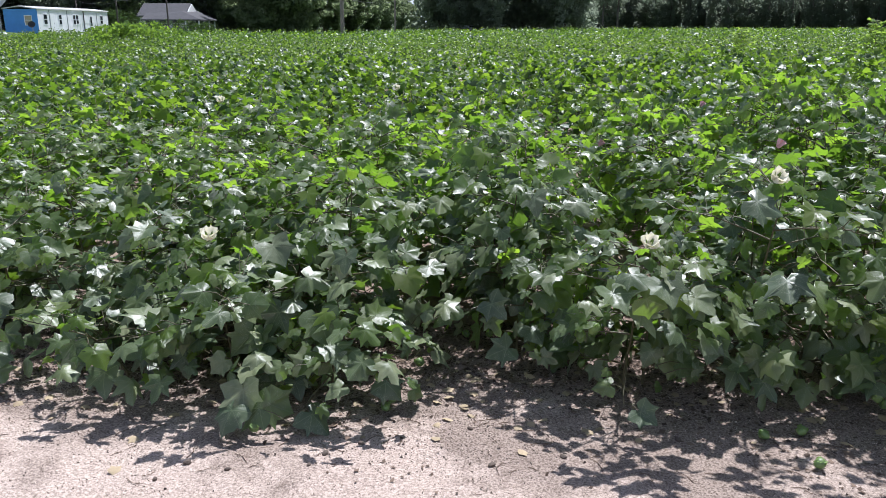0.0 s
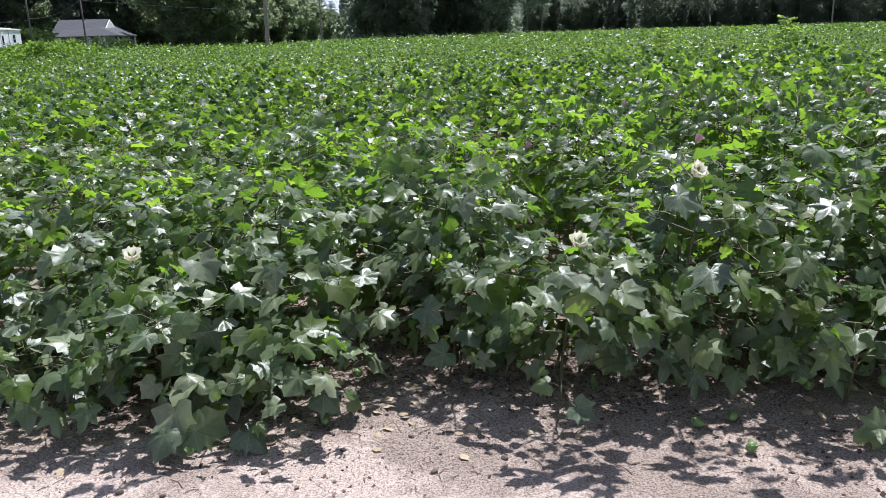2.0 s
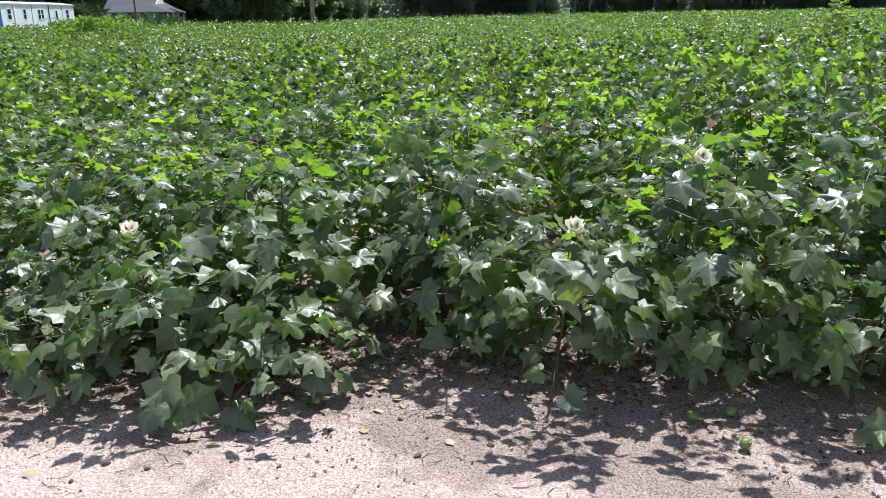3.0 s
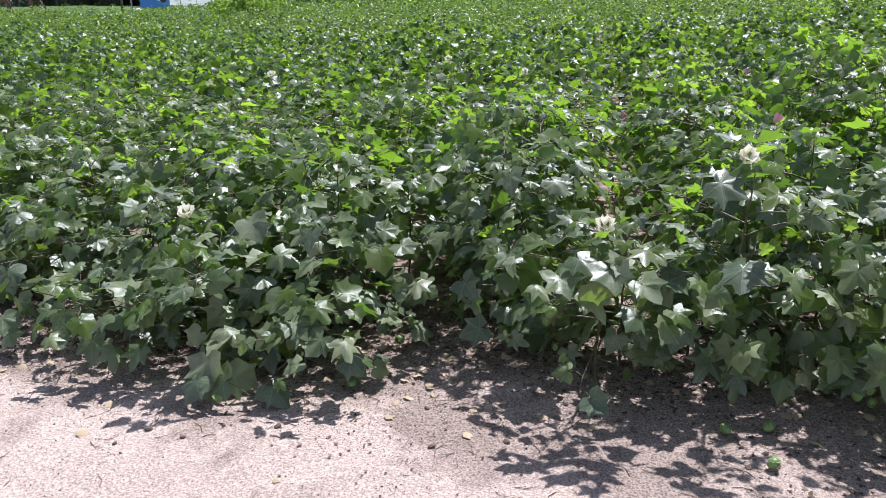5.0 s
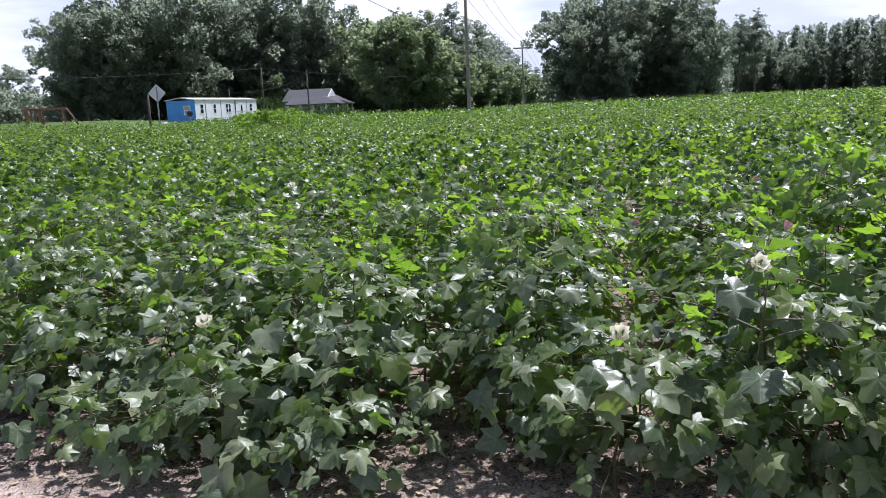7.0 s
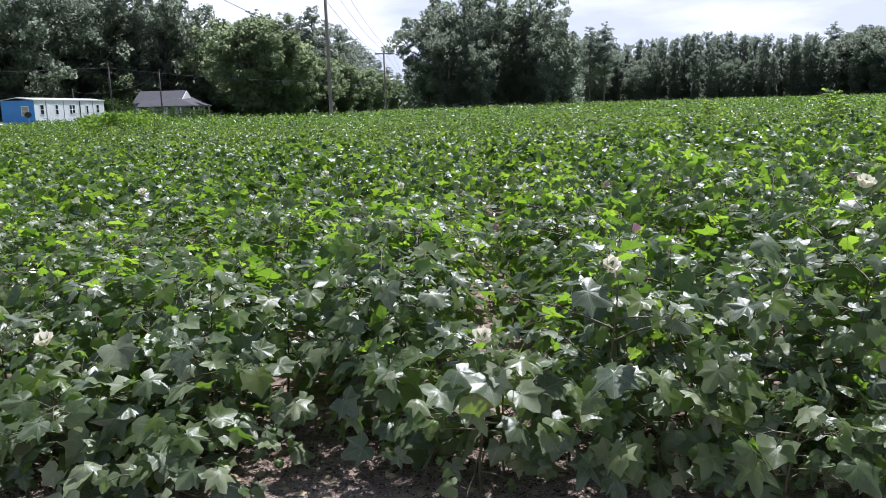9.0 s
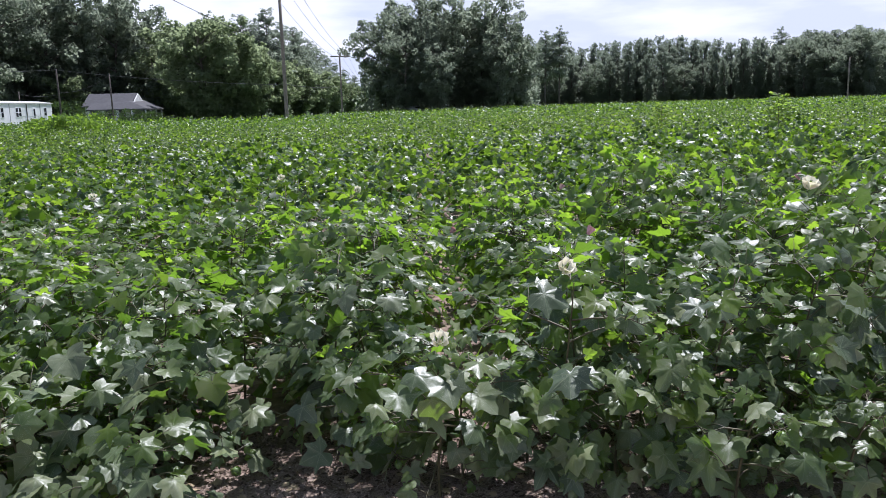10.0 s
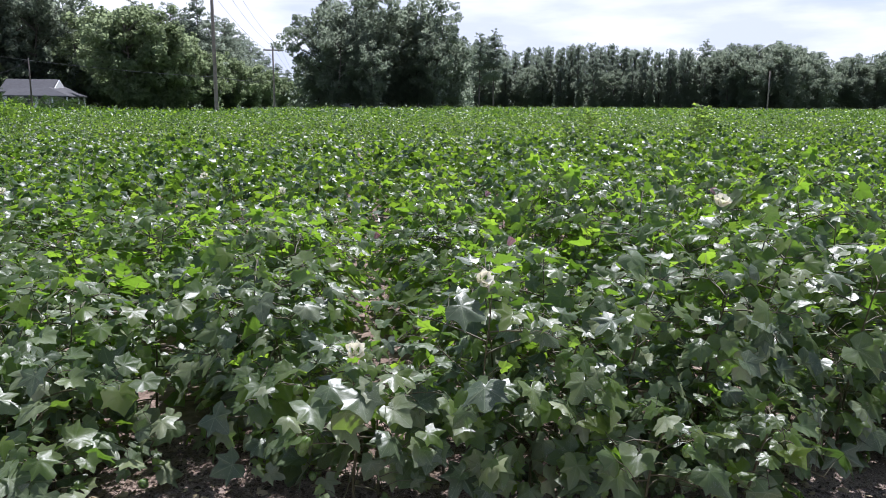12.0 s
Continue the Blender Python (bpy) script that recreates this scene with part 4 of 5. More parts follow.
thicket("undergrowth", "dark undergrowth along the foot of the woods", ((-50, -36, 165, 150, 6), (-36, -12, 142, 140, 9), (-36, -12, 150, 148, 10), (-12, -4, 150, 260, 7), (-4, 8, 136, 140, 9), (8, 31, 192, 200, 9), (31, 44, 235, 260, 8), (-50, -12, 178, 172, 7), (-12, 8, 290, 165, 6), (7, 44, 222, 270, 7)), 0.66, 150000, OAK)


# ---- poles and lines ----
def pole(az, dist, high, thick, material, label, arm=0.0, arm_turn=0.0):
    t = thing("utility_pole", Matrix.Translation(at(az, dist)), label, "utility pole", "poles along the road")
    tubes("post", [(np.array([[0, 0, -0.5], [0, 0, high * 0.5], [0, 0, high]]), [thick, thick * 0.85, thick * 0.7])], material, t, 10)
    if arm:
        bar = part("crossarm", boxes(((-arm, -0.07, high - 0.46), (arm, 0.07, high - 0.27)), bevel=0.01), material, t)
        bar.matrix_local = Matrix.Rotation(radians(arm_turn), 4, "Z")
        for x in (-arm * 0.9, 0.0, arm * 0.9):
            bm = bmesh.new()
            bmesh.ops.create_cone(bm, cap_ends=True, segments=8, radius1=0.05, radius2=0.035, depth=0.18, matrix=Matrix.Translation((x, 0, high - 0.2 if x else high + 0.09)))
            part("insulator", bm, GALV, bar)
    return t


pole(-9.54, 66, 11.6, 0.16, POLE_WOOD, "tall weathered wooden utility pole with a crossarm", 1.2, 0)
pole(-5.64, 120, top_z(3.78, 120), 0.15, POLE_WOOD, "weathered wooden utility pole with a crossarm in the road gap", 1.35, 0)
pole(28.5, 150, top_z(2.3, 150), 0.14, POLE_WOOD, "pale wooden utility pole before the woods")
pole(-24.1, 90, top_z(3.02, 90), 0.10, OLD_WOOD, "thin dark wooden service pole beside the mobile home")
pole(-20.98, 95, top_z(2.69, 95), 0.10, OLD_WOOD, "thin dark wooden service pole before the house")
pole(-26.4, 118, top_z(1.61, 118), 0.10, OLD_WOOD, "short dark service pole behind the mobile home")
pole(-31.7, 52, top_z(1.42, 52), 0.09, OLD_WOOD, "short dark wooden post beside the road sign")


def cable(a, b, sag, label="thin dark overhead cable between utility poles", thick=0.014):
    a, b = np.array(a), np.array(b)
    s = np.linspace(0, 1, 17)[:, None]
    p = a + (b - a) * s - np.array([0, 0, 1]) * sag * 4 * s * (1 - s)
    v, f = tube_arrays(p, [thick] * 17, 4)
    tagged(new("overhead_cable", tri_mesh("overhead_cable", v, f, WIRE)), label, "cable", "overhead cables")


P1, P2 = at(-9.54, 66), at(-5.64, 120)
h2 = top_z(3.78, 120)
for dx in (-1.1, 0.0, 1.1):
    cable(P1 + Vector((dx, 0, 11.45 if dx else 11.75)), P2 + Vector((dx * 1.1, 0, h2 - 0.1 if dx else h2 + 0.15)), 0.7, thick=0.018)
    cable(P1 + Vector((dx, 0, 11.45 if dx else 11.75)), Vector((P1.x + dx - 2, -40, 12.0)), 1.2, thick=0.018)
    cable(P2 + Vector((dx * 1.1, 0, h2 - 0.1 if dx else h2 + 0.15)), at(-3.9, 300, 9), 0.8, thick=0.02)
cable(P1 + Vector((0, 0, 6.2)), at(-22, 40, 8.6), 0.2, thick=0.016)
cable(at(-24.1, 90, top_z(2.95, 90)), at(-46, 80, top_z(2.75, 80)), 0.35, thick=0.022)
cable(at(-24.1, 90, top_z(2.95, 90)), at(-9.54, 66, top_z(1.75, 66)), 0.25, thick=0.018)
cable(at(-24.1, 90, top_z(1.5, 90)), at(-20.98, 95, top_z(2.6, 95)), 0.5, thick=0.018)
cable(at(-26.4, 118, top_z(1.5, 118)), at(-24.1, 90, top_z(1.4, 90)), 0.3, thick=0.016)
cable(at(-9.54, 66, top_z(1.8, 66)), at(-5.64, 120, top_z(1.6, 120)), 0.3, thick=0.018)


# ---- mobile home ----
def mobile_home():
    """Long narrow home: one blue end, white corrugated sides, a shallow metal roof."""
    corner = at(-28.76, 100)
    t = thing("mobile_home", Matrix.Translation(corner) @ pose(0, 0, 0, 0, 0, 3.0), "long white mobile home with one bright blue end wall", "mobile home")
    W, L, H = 3.6, 19.6, 3.05
    part("body", boxes(((-W, 0.06, 0.55), (0, L, H))), WHITE, t, "white ribbed metal siding")
    part("end_wall", boxes(((-W - 0.02, 0.0, 0.3), (0.02, 0.055, H))), BLUE, t, "bright blue painted end wall")
    part("skirting", boxes(((-W + 0.05, 0.1, 0.0), (-0.05, L - 0.05, 0.55))), WHITE, t)
    bm = bmesh.new()
    prof = [(-W - 0.12, H - 0.02), (-W / 2, H + 0.26), (0.12, H - 0.02), (0.12, H + 0.08), (-W / 2, H + 0.36), (-W - 0.12, H + 0.08)]
    ends = [[bm.verts.new((x, y, z)) for x, z in prof] for y in (-0.15, L + 0.15)]
    for i in range(6):
        j = (i + 1) % 6
        bm.faces.new((ends[0][i], ends[0][j], ends[1][j], ends[1][i]))
    bm.faces.new(ends[0][::-1])
    bm.faces.new(ends[1])
    part("roof", bm, ROOF_METAL, t, "pale shallow metal roof")
    for i in range(38):
        y = 0.3 + i * 0.51
        part("siding_rib", boxes(((0.0, y, 0.6), (0.007, y + 0.06, H - 0.06))), WHITE, t)

    def window(y, w, lo, hi):
        win = part("window", boxes(((0.004, y, lo), (0.02, y + w, hi))), GLASS, t)
        b = 0.07
        part("frame", boxes(((0.0, y - b, lo - b), (0.045, y, hi + b)), ((0.0, y + w, lo - b), (0.045, y + w + b, hi + b)), ((0.0, y, hi), (0.045, y + w, hi + b)), ((0.0, y, lo - b), (0.045, y + w, lo)), ((0.0, y, (lo + hi) / 2 - 0.03), (0.04, y + w, (lo + hi) / 2 + 0.03))), WHITE, win)

    for y, w in ((1.45, 0.8), (5.2, 0.65), (8.95, 0.65), (9.75, 0.65), (17.0, 0.8)):
        window(y, w, 1.45, 2.5)
    door = part("door", boxes(((0.0, 3.0, 0.6), (0.05, 3.9, 2.6))), WHITE, t)
    part("handle", boxes(((0.05, 3.75, 1.5), (0.09, 3.80, 1.62)), bevel=0.01), GALV, door)
    door = part("door", boxes(((0.0, 13.6, 0.6), (0.05, 14.5, 2.6))), WHITE, t)
    part("handle", boxes(((0.05, 14.35, 1.5), (0.09, 14.40, 1.62)), bevel=0.01), GALV, door)
    part("door_glass", boxes(((0.05, 13.8, 1.3), (0.06, 14.3, 2.4))), GLASS, door)
    part("downpipe", boxes(((0.01, 11.85, 0.3), (0.11, 11.95, H - 0.05)), bevel=0.015), OLD_WOOD, t, "dark downpipe")
    for y in (3.0 - 0.12, 7.4, 15.9):
        part("seam_trim", boxes(((0.0, y - 0.05, 0.55), (0.03, y + 0.05, H - 0.04))), GALV, t)
    win = part("window", boxes(((-1.35, -0.02, 1.4), (-0.65, 0.0, 2.35))), TAN, t, "window with a tan blind")
    part("frame", boxes(((-1.42, -0.04, 1.33), (-1.35, 0.0, 2.42)), ((-0.65, -0.04, 1.33), (-0.58, 0.0, 2.42)), ((-1.35, -0.04, 2.35), (-0.65, 0.0, 2.42)), ((-1.35, -0.04, 1.33), (-0.65, 0.0, 1.40)), ((-1.35, -0.03, 1.85), (-0.65, 0.0, 1.9))), WHITE, win)


mobile_home()


def porch_rail():
    t = thing("stair_railing", Matrix.Translation(at(-25.6, 106)), "weathered white wooden stair and railing at the mobile home", "railing")
    part("deck", boxes(((-1.6, -0.6, 0.0), (1.6, 0.6, 0.55))), POLE_WOOD, t)
    for x in np.arange(-1.55, 1.6, 0.31):
        part("baluster", boxes(((x - 0.03, -0.58, 0.55), (x + 0.03, -0.52, 1.45))), WHITE, t)
    part("handrail", boxes(((-1.62, -0.61, 1.45), (1.62, -0.49, 1.53))), WHITE, t)


porch_rail()


def dish():
    t = thing("satellite_dish", Matrix.Translation(at(-29.1, 97)), "dark round satellite dish on a short post", "satellite dish")
    tubes("mast", [(np.array([[0, 0, -0.2], [0, 0, 0.8], [0, 0, 1.35]]), [0.04, 0.04, 0.035])], GALV, t, 8)
    bm = bmesh.new()
    bmesh.ops.create_uvsphere(bm, u_segments=16, v_segments=10, radius=0.62)
    bmesh.ops.delete(bm, geom=[v for v in bm.verts if v.co.z > -0.49], context="VERTS")
    for v in bm.verts:
        v.co.z = (v.co.z + 0.62) * 0.8
    bmesh.ops.solidify(bm, geom=bm.faces[:], thickness=0.02)
    d = part("reflector", bm, BLACK, t)
    d.matrix_local = Matrix.Translation((0, -0.1, 1.4)) @ pose(0, 0, 0, 65, 0, 20)


dish()


# ---- farm house ----
def gable_roof(bm, x0, x1, y0, y1, eave, ridge, over=0.35, thick=0.14):
    """A roof with its ridge along x, as a closed shell."""
    ym = (y0 + y1) / 2
    k = (ridge - eave) / (ym - y0)
    prof = [(y0 - over, eave - over * k), (ym, ridge), (y1 + over, eave - over * k), (y1 + over, eave - over * k + thick), (ym, ridge + thick), (y0 - over, eave - over * k + thick)]
    ends = [[bm.verts.new((x, y, z)) for y, z in prof] for x in (x0 - over, x1 + over)]
    for i in range(6):
        j = (i + 1) % 6
        bm.faces.new((ends[0][i], ends[0][j], ends[1][j], ends[1][i]))
    bm.faces.new(ends[0][::-1])
    bm.faces.new(ends[1])
    bmesh.ops.recalc_face_normals(bm, faces=bm.faces[:])
    return bm


def house():
    t = thing("house", Matrix.Translation(at(-21.1, 125)) @ pose(0, 0, 0, 0, 0, 4), "low white farm house with a grey shingle roof and porch", "house")
    bm = bmesh.new()
    box(bm, (-3.6, 0, 0), (2.6, 7, 2.7))
    for x in (-3.6, 2.6):
        tri = [bm.verts.new((x, 0, 2.7)), bm.verts.new((x, 7, 2.7)), bm.verts.new((x, 3.5, 4.3))]
        bm.faces.new(tri)
    part("wall", bm, WHITE, t)
    part("roof", gable_roof(bmesh.new(), -3.6, 2.6, 0, 7, 2.7, 4.35), SHINGLE, t, "grey shingle gable roof")
    bm = bmesh.new()
    vs = [bm.verts.new(p) for p in ((3.0, 0.1, 2.75), (3.0, 6.9, 2.75), (3.0, 3.5, 4.42), (3.12, 0.1, 2.75), (3.12, 6.9, 2.75), (3.12, 3.5, 4.42))]
    for q in ((0, 2, 1), (3, 4, 5), (0, 3, 5, 2), (2, 5, 4, 1), (1, 4, 3, 0)):
        bm.faces.new([vs[i] for i in q])
    part("gable", bm, WHITE, t, "white painted gable")
    bm = bmesh.new()
    vs = [bm.verts.new(p) for p in ((-2.6, -2.6, 2.15), (5.8, -2.6, 2.15), (5.8, 7.0, 2.15), (2.6, 7.0, 3.6), (2.6, -0.05, 3.3), (-2.6, -0.05, 3.05))]
    lo = [bm.verts.new(v.co - Vector((0, 0, 0.16))) for v in vs]
    bm.faces.new((vs[0], vs[1], vs[4], vs[5]))
    bm.faces.new((vs[1], vs[2], vs[3], vs[4]))
    bm.faces.new((lo[0], lo[5], lo[4], lo[1]))
    bm.faces.new((lo[1], lo[4], lo[3], lo[2]))
    for i in range(6):
        j = (i + 1) % 6
        bm.faces.new((vs[i], lo[i], lo[j], vs[j]))
    part("porch_roof", bm, SHINGLE, t, "lower grey porch roof")
    part("porch_floor", boxes(((-2.6, -2.5, 0.0), (5.7, -0.02, 0.4)), ((2.62, -0.02, 0.0), (5.7, 6.9, 0.4))), POLE_WOOD, t)
    for x, y in ((-2.4, -2.3), (-0.4, -2.3), (1.6, -2.3), (3.6, -2.3), (5.5, -2.3), (5.5, 0.4), (5.5, 3.4), (5.5, 6.6)):
        part("column", boxes(((x - 0.1, y - 0.1, 0.4), (x + 0.1, y + 0.1, 2.0)), bevel=0.015), WHITE, t)
    for x in (-2.9, -0.7, 1.1):
        win = part("window", boxes(((x, -0.03, 1.0), (x + 0.9, -0.005, 2.2))), GLASS, t)
        part("frame", boxes(((x - 0.08, -0.05, 0.92), (x, 0, 2.28)), ((x + 0.9, -0.05, 0.92), (x + 0.98, 0, 2.28)), ((x, -0.05, 2.2), (x + 0.9, 0, 2.28)), ((x, -0.05, 0.92), (x + 0.9, 0, 1.0)), ((x, -0.045, 1.57), (x + 0.9, 0, 1.63))), WHITE, win)


house()


def shrub(az, dist, wide, high, label, seed, leaf=None, name="shrub", size=0.16, count=1500):
    r = np.random.default_rng(seed)
    t = thing(name, Matrix.Translation(at(az, dist)), label, "shrub", "shrubs by the house")
    cen = np.column_stack([r.normal(0, wide * 0.28, 26), r.normal(0, wide * 0.22, 26), r.uniform(0.1, 0.85, 26) * high])
    rad = r.uniform(0.14, 0.26, 26) * wide
    runs = [(np.array([[0, 0, -0.05], c * [0.4, 0.4, 0.5], c]), [0.04, 0.025, 0.008]) for c in cen[:9]]
    tubes("stem", runs, BARK, t, 4)
    v, f = blobs_to_leaves(r, cen, rad, count, size)
    v[:, 2] = np.maximum(v[:, 2], 0.0)
    tagged(under(new("leaves", tri_mesh("leaves", v, f, leaf or SHRUB)), t), kind="stuff")


for i, (az, d, w, h) in enumerate(((-21.7, 114, 2.6, 2.1), (-20.3, 113, 2.4, 2.3), (-19.3, 113, 2.8, 1.9), (-18.3, 114, 2.4, 1.9), (-23.9, 124, 4.5, 3.8))):
    shrub(az, d, w, h, "rounded dark-green garden shrub before the house", 200 + i, HEDGE)


# ---- road sign ----
def road_sign():
    c = at(-31.1, 51)
    t = thing("road_sign", Matrix.Translation(c) @ pose(0, 0, 0, 0, 0, 12), "diamond road sign seen from its bare metal back", "road sign")
    bm = bmesh.new()
    mid = top_z(1.53, 51)
    box(bm, (-0.38, -0.004, -0.38), (0.38, 0.004, 0.38))
    bmesh.ops.rotate(bm, cent=(0, 0, 0), matrix=Matrix.Rotation(radians(45), 3, "Y"), verts=bm.verts[:])
    bmesh.ops.translate(bm, vec=(0, 0, mid), verts=bm.verts[:])
    plate = part("plate", bm, ALU, t, "bare aluminium diamond plate")
    part("post", boxes(((-0.03, -0.05, -0.3), (0.03, -0.01, mid + 0.35)), ((-0.045, -0.022, -0.3), (0.045, -0.01, mid + 0.35))), GALV, t)
    for z in (mid - 0.2, mid + 0.2):
        bm = bmesh.new()
        bmesh.ops.create_cone(bm, cap_ends=True, segments=6, radius1=0.018, radius2=0.018, depth=0.03, matrix=Matrix.Translation((0, -0.06, z)) @ Matrix.Rotation(radians(90), 4, "X"))
        part("bolt", bm, GALV, plate)


road_sign()


# ---- wooden play frame ----
def play_frame():
    """Posts, top beams and slats, with a leaning ladder at one end."""
    c = at(-37.7, 60)
    c.z = float(rise(c.x, c.y)) - 0.05
    top = top_z(0.80, 60) - c.z
    t = thing("play_frame", Matrix.Translation(c) @ pose(0, 0, 0, 0, 0, 32), "weathered brown wooden play frame with a ladder on turf", "play frame")
    for x in (-1.5, -0.55, 0.75):
        for y in (-0.55, 0.55):
            part("post", boxes(((x - 0.05, y - 0.05, -0.1), (x + 0.05, y + 0.05, top + (0.12 if x < 0 else 0.0))), bevel=0.01), FRAME_WOOD, t)
    for y in (-0.62, 0.62):
        part("beam", boxes(((-1.65, y - 0.03, top - 0.14), (1.0, y + 0.03, top)), bevel=0.008), FRAME_WOOD, t)
    for x in (-1.4, -1.15, -0.9, -0.65):
        part("slat", boxes(((x - 0.06, -0.69, 0.35), (x + 0.06, -0.65, top - 0.02))), FRAME_WOOD, t)
    part("deck", boxes(((-1.6, -0.6, 0.42), (-0.5, 0.6, 0.48))), FRAME_WOOD, t)
    for y in (-0.35, 0.35):
        tubes("ladder_rail", [(np.array([[0.95, y, top], [1.3, y, top * 0.5], [1.62, y, -0.05]]), [0.04, 0.04, 0.04])], FRAME_WOOD, t, 6)
    for k in (0.2, 0.42, 0.64, 0.86):
        x, z = 0.95 + 0.66 * (1 - k), top * k
        part("rung", boxes(((x - 0.025, -0.38, z - 0.03), (x + 0.025, 0.38, z + 0.03)), bevel=0.006), FRAME_WOOD, t)
    for x in (-0.1, 0.4):
        tubes("swing_rope", [(np.array([[x, 0, top - 0.1], [x + 0.02, 0.02, top * 0.6], [x, 0, 0.35]]), [0.012, 0.012, 0.012])], WIRE, t, 4)
    part("cross_beam", boxes(((-0.2, -0.6, top - 0.13), (-0.08, 0.6, top - 0.02)), ((0.34, -0.6, top - 0.13), (0.46, 0.6, top - 0.02))), FRAME_WOOD, t)


play_frame()


# ---- white gas tank beside the mobile home ----
def gas_tank():
    t = thing("gas_tank", Matrix.Translation(at(-30.9, 80)) @ pose(0, 0, 0, 0, 0, 15) @ Matrix.Scale(0.58, 4), "white rounded gas tank on short feet in the yard", "gas tank")
    bm = bmesh.new()
    bmesh.ops.create_uvsphere(bm, u_segments=16, v_segments=12, radius=0.42)
    for v in bm.verts:
        v.co = Vector((v.co.z + math.copysign(0.45, v.co.z), v.co.x, v.co.y + 0.85))
    for f in bm.faces:
        f.smooth = True
    shell = part("shell", bm, WHITE, t)
    bm = bmesh.new()
    bmesh.ops.create_cone(bm, cap_ends=True, segments=10, radius1=0.13, radius2=0.10, depth=0.16, matrix=Matrix.Translation((0, 0, 1.32)))
    part("valve_cap", bm, GALV, shell)
    for x in (-0.45, 0.45):
        part("foot", boxes(((x - 0.08, -0.3, 0.0), (x + 0.08, 0.3, 0.55)), bevel=0.01), GALV, t)


gas_tank()


# ---- cars parked under the trees ----
def parked_car(az, dist, turn, paint, label):
    """A saloon: rounded body with a narrower cabin, windows and four wheels."""
    t = thing("parked_car", Matrix.Translation(at(az, dist)) @ pose(0, 0, 0, 0, 0, turn), label, "car", "cars under the trees")

    def shell(prof, half, inset):
        bm = bmesh.new()
        sides = [[bm.verts.new((x, s * (half - inset * (z > 1.0)), z)) for x, z in prof] for s in (-1, 1)]
        n = len(prof)
        for i in range(n):
            j = (i + 1) % n
            bm.faces.new((sides[0][i], sides[0][j], sides[1][j], sides[1][i]))
        bm.faces.new(sides[0][::-1])
        bm.faces.new(sides[1])
        bmesh.ops.recalc_face_normals(bm, faces=bm.faces[:])
        bmesh.ops.bevel(bm, geom=bm.edges[:], offset=0.04, segments=2, affect="EDGES")
        return bm

    part("body", shell([(-2.2, 0.3), (2.2, 0.3), (2.25, 0.62), (2.0, 0.80), (0.95, 0.95), (-1.7, 0.98), (-2.2, 0.9)], 0.88, 0.0), paint, t)
    cabin = part("cabin", shell([(-1.75, 0.96), (0.95, 0.95), (0.25, 1.42), (-1.15, 1.45)], 0.84, 0.14), paint, t)
    for s in (-1, 1):
        for x0, x1 in ((-1.25, -0.5), (-0.42, 0.35)):
            part("window", boxes(((x0, s * 0.79 - 0.02, 1.04), (x1, s * 0.79 + 0.02, 1.32)), bevel=0.01), GLASS, cabin)
    for x in (-1.35, 1.35):
        for y in (-0.78, 0.78):
            bm = bmesh.new()
            bmesh.ops.create_cone(bm, cap_ends=True, segments=20, radius1=0.32, radius2=0.32, depth=0.2, matrix=Matrix.Translation((x, y, 0.32)) @ Matrix.Rotation(radians(90), 4, "X"))
            part("wheel", bm, BLACK, t)


parked_car(-0.45, 128, 62, ALU, "silver car parked in the shade of the trees")
parked_car(1.85, 131, 8, WHITE, "white car parked in the shade of the trees")


# ---- taller growth that stands above the crop ----
def weed(az, dist, high, wide, seed, label):
    """A tall weed: a stalk with side shoots and many narrow leaflets."""
    r = np.random.default_rng(seed)
    t = thing("tall_weed", Matrix.Translation(at(az, dist)), label, "weed")
    runs, tips, nrms = [(np.array([[0, 0, -0.02], [0.02, 0, high * 0.5], [0, 0.03, high]]), [0.014, 0.010, 0.004])], [], []
    for i in range(15):
        z = high * (0.60 + 0.38 * i / 15)
        a = i * 2.4
        reach = wide * 0.5 * (1.1 - 0.7 * i / 15) * r.uniform(0.8, 1.2)
        end = np.array([math.cos(a) * reach, math.sin(a) * reach, z + reach * 0.35])
        root = np.array([0, 0, z])
        runs.append((np.array([root, (root + end) / 2 + [0, 0, 0.03], end]), [0.006, 0.004, 0.002]))
        for q in np.linspace(0.2, 1.0, 9):
            for s in (-1, 1):
                side = np.array([-math.sin(a), math.cos(a), 0]) * s * 0.05
                tips.append(root + (end - root) * q + side + r.normal(0, 0.012, 3))
                nrms.append(np.array([0, 0, 1.0]) + r.normal(0, 0.35, 3))
    tubes("stalk", runs[:1], STEM, t, 4)
    for run in runs[1:]:
        tubes("shoot", [run], STEM, t, 4)
    n = len(tips)
    v, f = scatter(*FOLD, np.array(tips), frames_of(np.array(nrms), r.uniform(0, 6.28, n)), r.uniform(0.06, 0.11, n))
    tagged(under(new("leaves", tri_mesh("leaves", v, f, BRIGHT)), t), kind="stuff")


weed(24.5, 17, top_z(0.42, 17), 0.72, 3, "tall leafy green weed rising above the cotton")
weed(17.0, 24, top_z(-0.12, 24), 0.8, 4, "tall leafy green weed rising above the cotton")
for i, (az, d, w, h) in enumerate(((-23.6, 44, 2.6, 1.62), (-22.6, 46, 2.2, 1.45), (-24.6, 44, 2.0, 1.4))):
    shrub(az, d, w, h, "tall clump of bright green cotton plants in the field", 260 + i, SHRUB, "cotton_clump", 0.15, 2600)


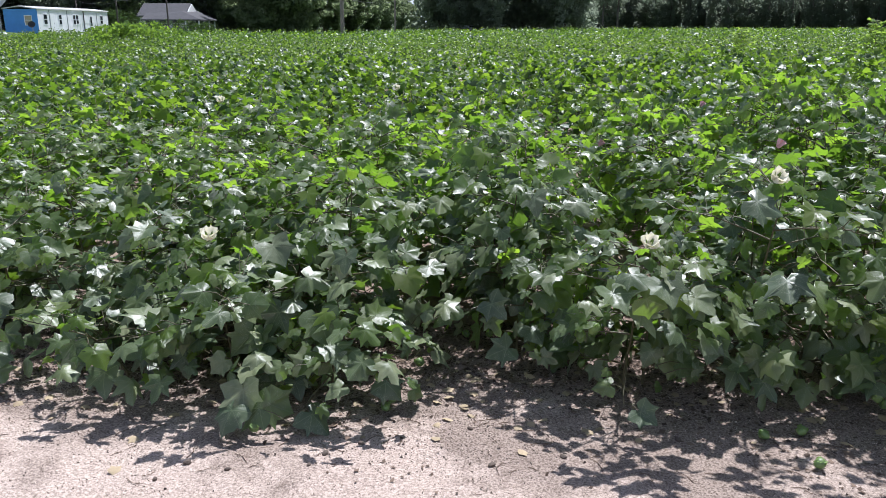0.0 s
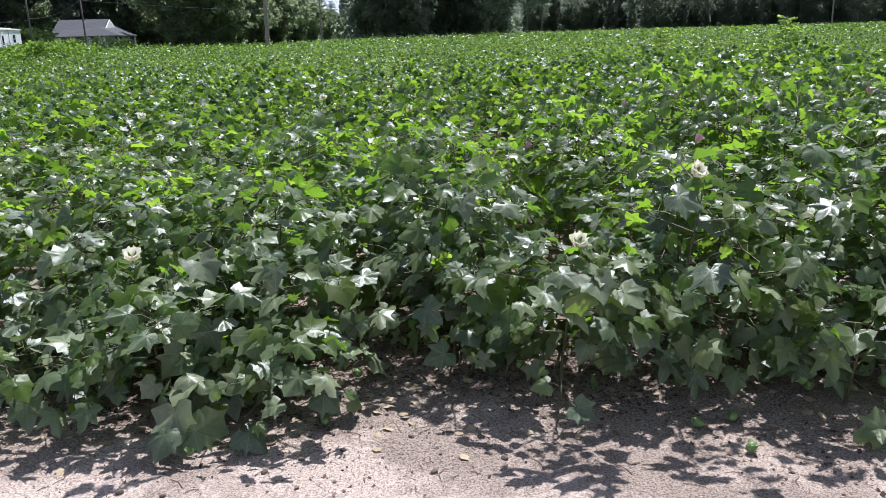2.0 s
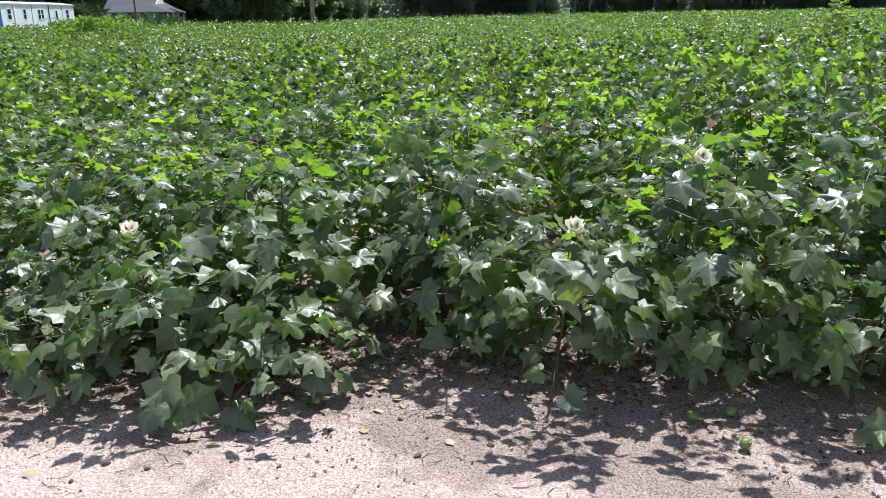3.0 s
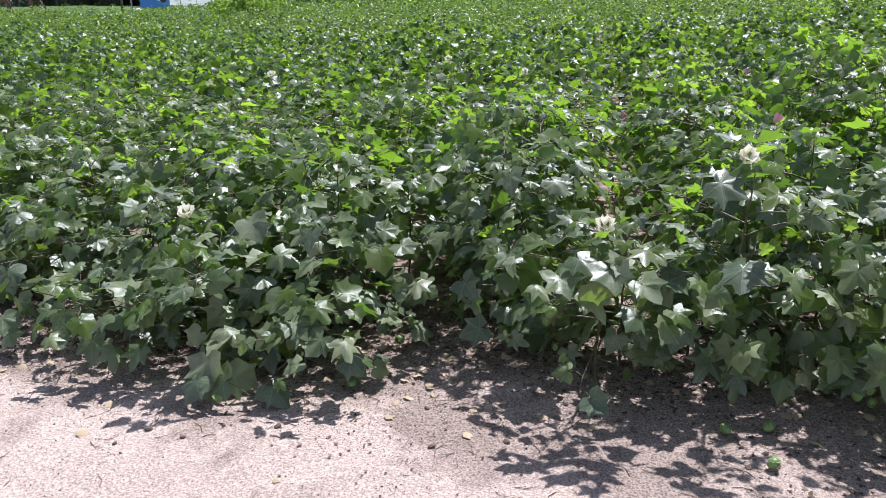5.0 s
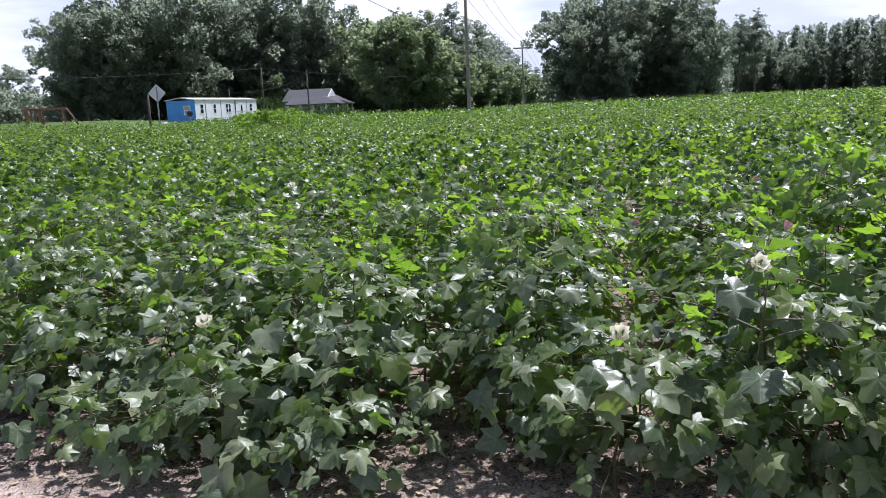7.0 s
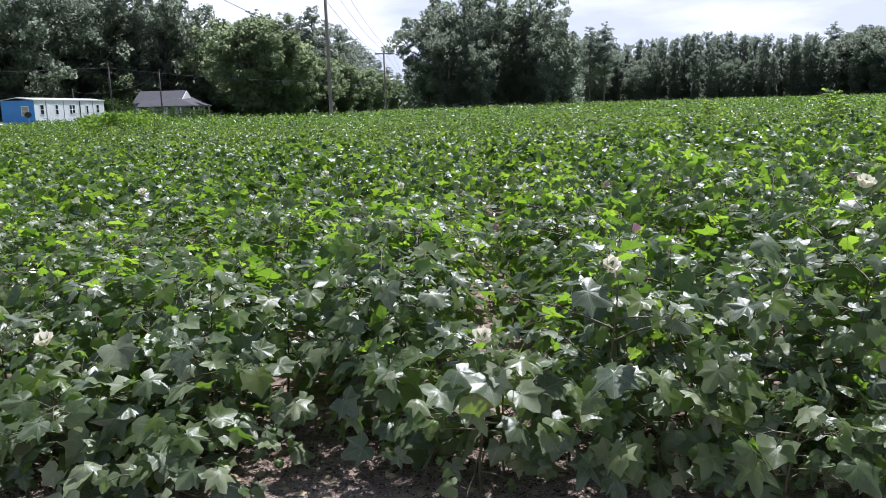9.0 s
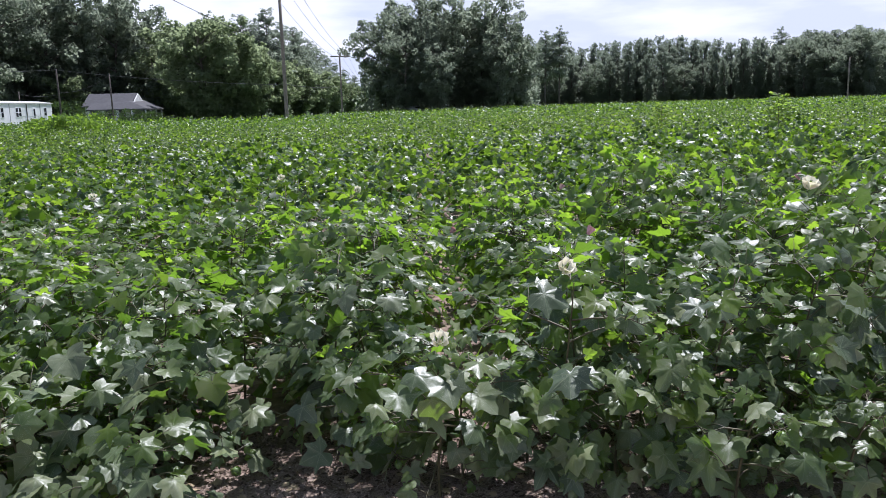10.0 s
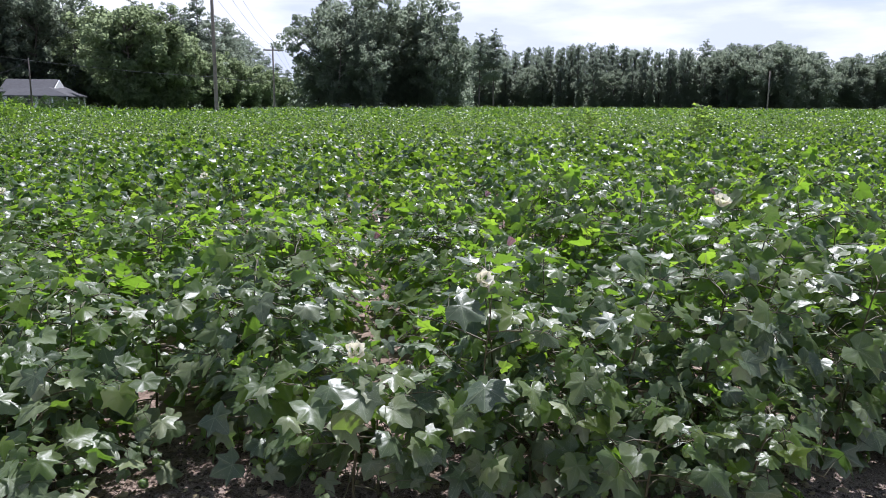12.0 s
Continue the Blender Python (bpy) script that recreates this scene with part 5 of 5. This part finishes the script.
# ---- litter on the sand ----
def litter():
    r = np.random.default_rng(21)
    n = 70000
    x, y = r.uniform(-2.6, 4.2, n), 3.6 - np.abs(r.normal(0, 0.75, n))
    keep = (np.sin(x * 3.1 + 1.0) * np.sin(x * 1.3 + y * 2.9) + r.normal(0, 0.35, n) + (y - 2.5) * 1.3 > -0.05) & (y > 1.4)
    x, y = x[keep], y[keep]
    tet = np.array([[0.5, 0.1, -0.3], [-0.4, 0.4, -0.3], [-0.2, -0.5, -0.25], [0.05, 0.05, 0.5]])
    tf = np.array([[0, 1, 3], [1, 2, 3], [2, 0, 3], [0, 2, 1]])
    s = r.lognormal(-5.5, 0.32, len(x))
    p = np.column_stack([x, y, ripple(x, y) + s * 0.2])
    v, f = scatter(tet, tf, p, frames_of(r.normal(0, 0.5, (len(x), 3)) + [0, 0, 1], r.uniform(0, 6.28, len(x))), s)
    tagged(new("soil_crumbs", tri_mesh("soil_crumbs", v, f, CRUMB, smooth=False)), "dark crumbs of soil and plant matter on sand", "litter", kind="stuff")
    # pale grit
    n = 45000
    x, y = r.uniform(-2.2, 3.6, n), r.uniform(1.5, 3.3, n)
    s = r.lognormal(-5.75, 0.35, n)
    v, f = scatter(tet, tf, np.column_stack([x, y, ripple(x, y) + s * 0.15]), frames_of(r.normal(0, 0.5, (n, 3)) + [0, 0, 1], r.uniform(0, 6.28, n)), s)
    tagged(new("sand_grit", tri_mesh("sand_grit", v, f, GRIT, smooth=False)), "coarse pale grains of grit on the sand", "grit", kind="stuff")
    # flat brown flakes under the crop
    n = 44000
    x, y = r.uniform(-2.6, 4.2, n), 3.6 - np.abs(r.normal(0, 0.70, n))
    keep = np.sin(x * 2.3 + 0.4) * np.sin(x * 1.7 + y * 3.9) + r.normal(0, 0.4, n) + (y - 2.55) * 1.2 > 0.2
    x, y = x[keep], y[keep]
    v, f = scatter(FOLD[0] * [1, 1, 0.6], FOLD[1], np.column_stack([x, y, ripple(x, y) + 0.005]), frames_of(r.normal(0, 0.28, (len(x), 3)) + [0, 0, 1], r.uniform(0, 6.28, len(x))), r.lognormal(-4.5, 0.4, len(x)))
    tagged(new("leaf_flakes", tri_mesh("leaf_flakes", v, f, FLAKE, smooth=False)), "brown flakes of rotted leaf on sandy soil", "litter", kind="stuff")
    runs = []
    for _ in range(420):
        a, l = r.uniform(0, 6.28), r.uniform(0.02, 0.085)
        cx, cy = r.uniform(-2.2, 3.8), 3.1 - abs(r.normal(0, 0.55))
        pts = np.array([[cx, cy, 0], [cx + math.cos(a) * l / 2 + r.normal(0, 0.004), cy + math.sin(a) * l / 2, 0], [cx + math.cos(a + 0.3) * l, cy + math.sin(a + 0.3) * l, 0]])
        pts[:, 2] = ripple(pts[:, 0], pts[:, 1]) + 0.003
        runs.append(tube_arrays(pts, [0.0016, 0.0014, 0.0008], 3))
    v, f = join(runs)
    tagged(new("twigs", tri_mesh("twigs", v, f, TWIG)), "short dry brown twigs scattered on the sand", "litter", kind="stuff")
    n = 260
    x, y = r.uniform(-2.2, 3.8, n), 3.2 - np.abs(r.normal(0, 0.4, n))
    sv, sf, _ = SIMPLE_LEAVES[0]
    v, f = scatter(sv * [1, 1, 0.8], sf, np.column_stack([x, y, ripple(x, y) + 0.008]), frames_of(r.normal(0, 0.2, (n, 3)) + [0, 0, 1], r.uniform(0, 6.28, n)), r.uniform(0.02, 0.05, n))
    tagged(new("dry_leaves", tri_mesh("dry_leaves", v, f, DRY)), "small curled dry leaves fallen on the sand", "litter", kind="stuff")



def clod(x, y, size, seed):
    r = np.random.default_rng(seed)
    bm = bmesh.new()
    bmesh.ops.create_icosphere(bm, subdivisions=2, radius=size)
    for v in bm.verts:
        v.co *= 1 + 0.5 * noise.noise(v.co * 60 + Vector((seed, 0, 0)))
        v.co.z *= 0.7
    ob = new("soil_clod", mesh_of("soil_clod", bm, CRUMB))
    ob.matrix_world = Matrix.LocRotScale((x, y, float(ripple(x, y)) + size * 0.4), Euler((0, 0, r.uniform(0, 6))), (1.3, 0.9, 1))
    tagged(ob, "small dark clod of soil lying on the sand", "clod", "soil clods")


def fallen_boll(x, y, seed):
    r = np.random.default_rng(seed)
    t = thing("fallen_boll", Matrix.LocRotScale((x, y, float(ripple(x, y)) + 0.022), Euler((1.3, 0.2, r.uniform(0, 6))), (1, 1, 1)), "pale green cotton boll fallen on the sand", "cotton boll", "fallen bolls")
    under(new("boll", BOLL_MESH), t)
    under(new("bract", BRACT_MESH), t).matrix_local = Matrix.Translation((0, 0, 0.022))


litter()
for i, (x, y, k) in enumerate(((-0.23, 2.41, 0.012), (-0.12, 2.49, 0.010), (-0.27, 2.33, 0.008), (-0.67, 2.33, 0.012), (0.33, 2.35, 0.010), (-0.53, 2.30, 0.008), (0.26, 2.62, 0.010), (-0.74, 2.23, 0.008), (0.57, 2.41, 0.011), (0.98, 2.54, 0.010))):
    clod(x, y, k, 40 + i)
for i, (x, y) in enumerate(((1.39, 2.36), (1.42, 2.58), (1.28, 2.55), (-0.06, 2.74))):
    fallen_boll(x, y, 60 + i)
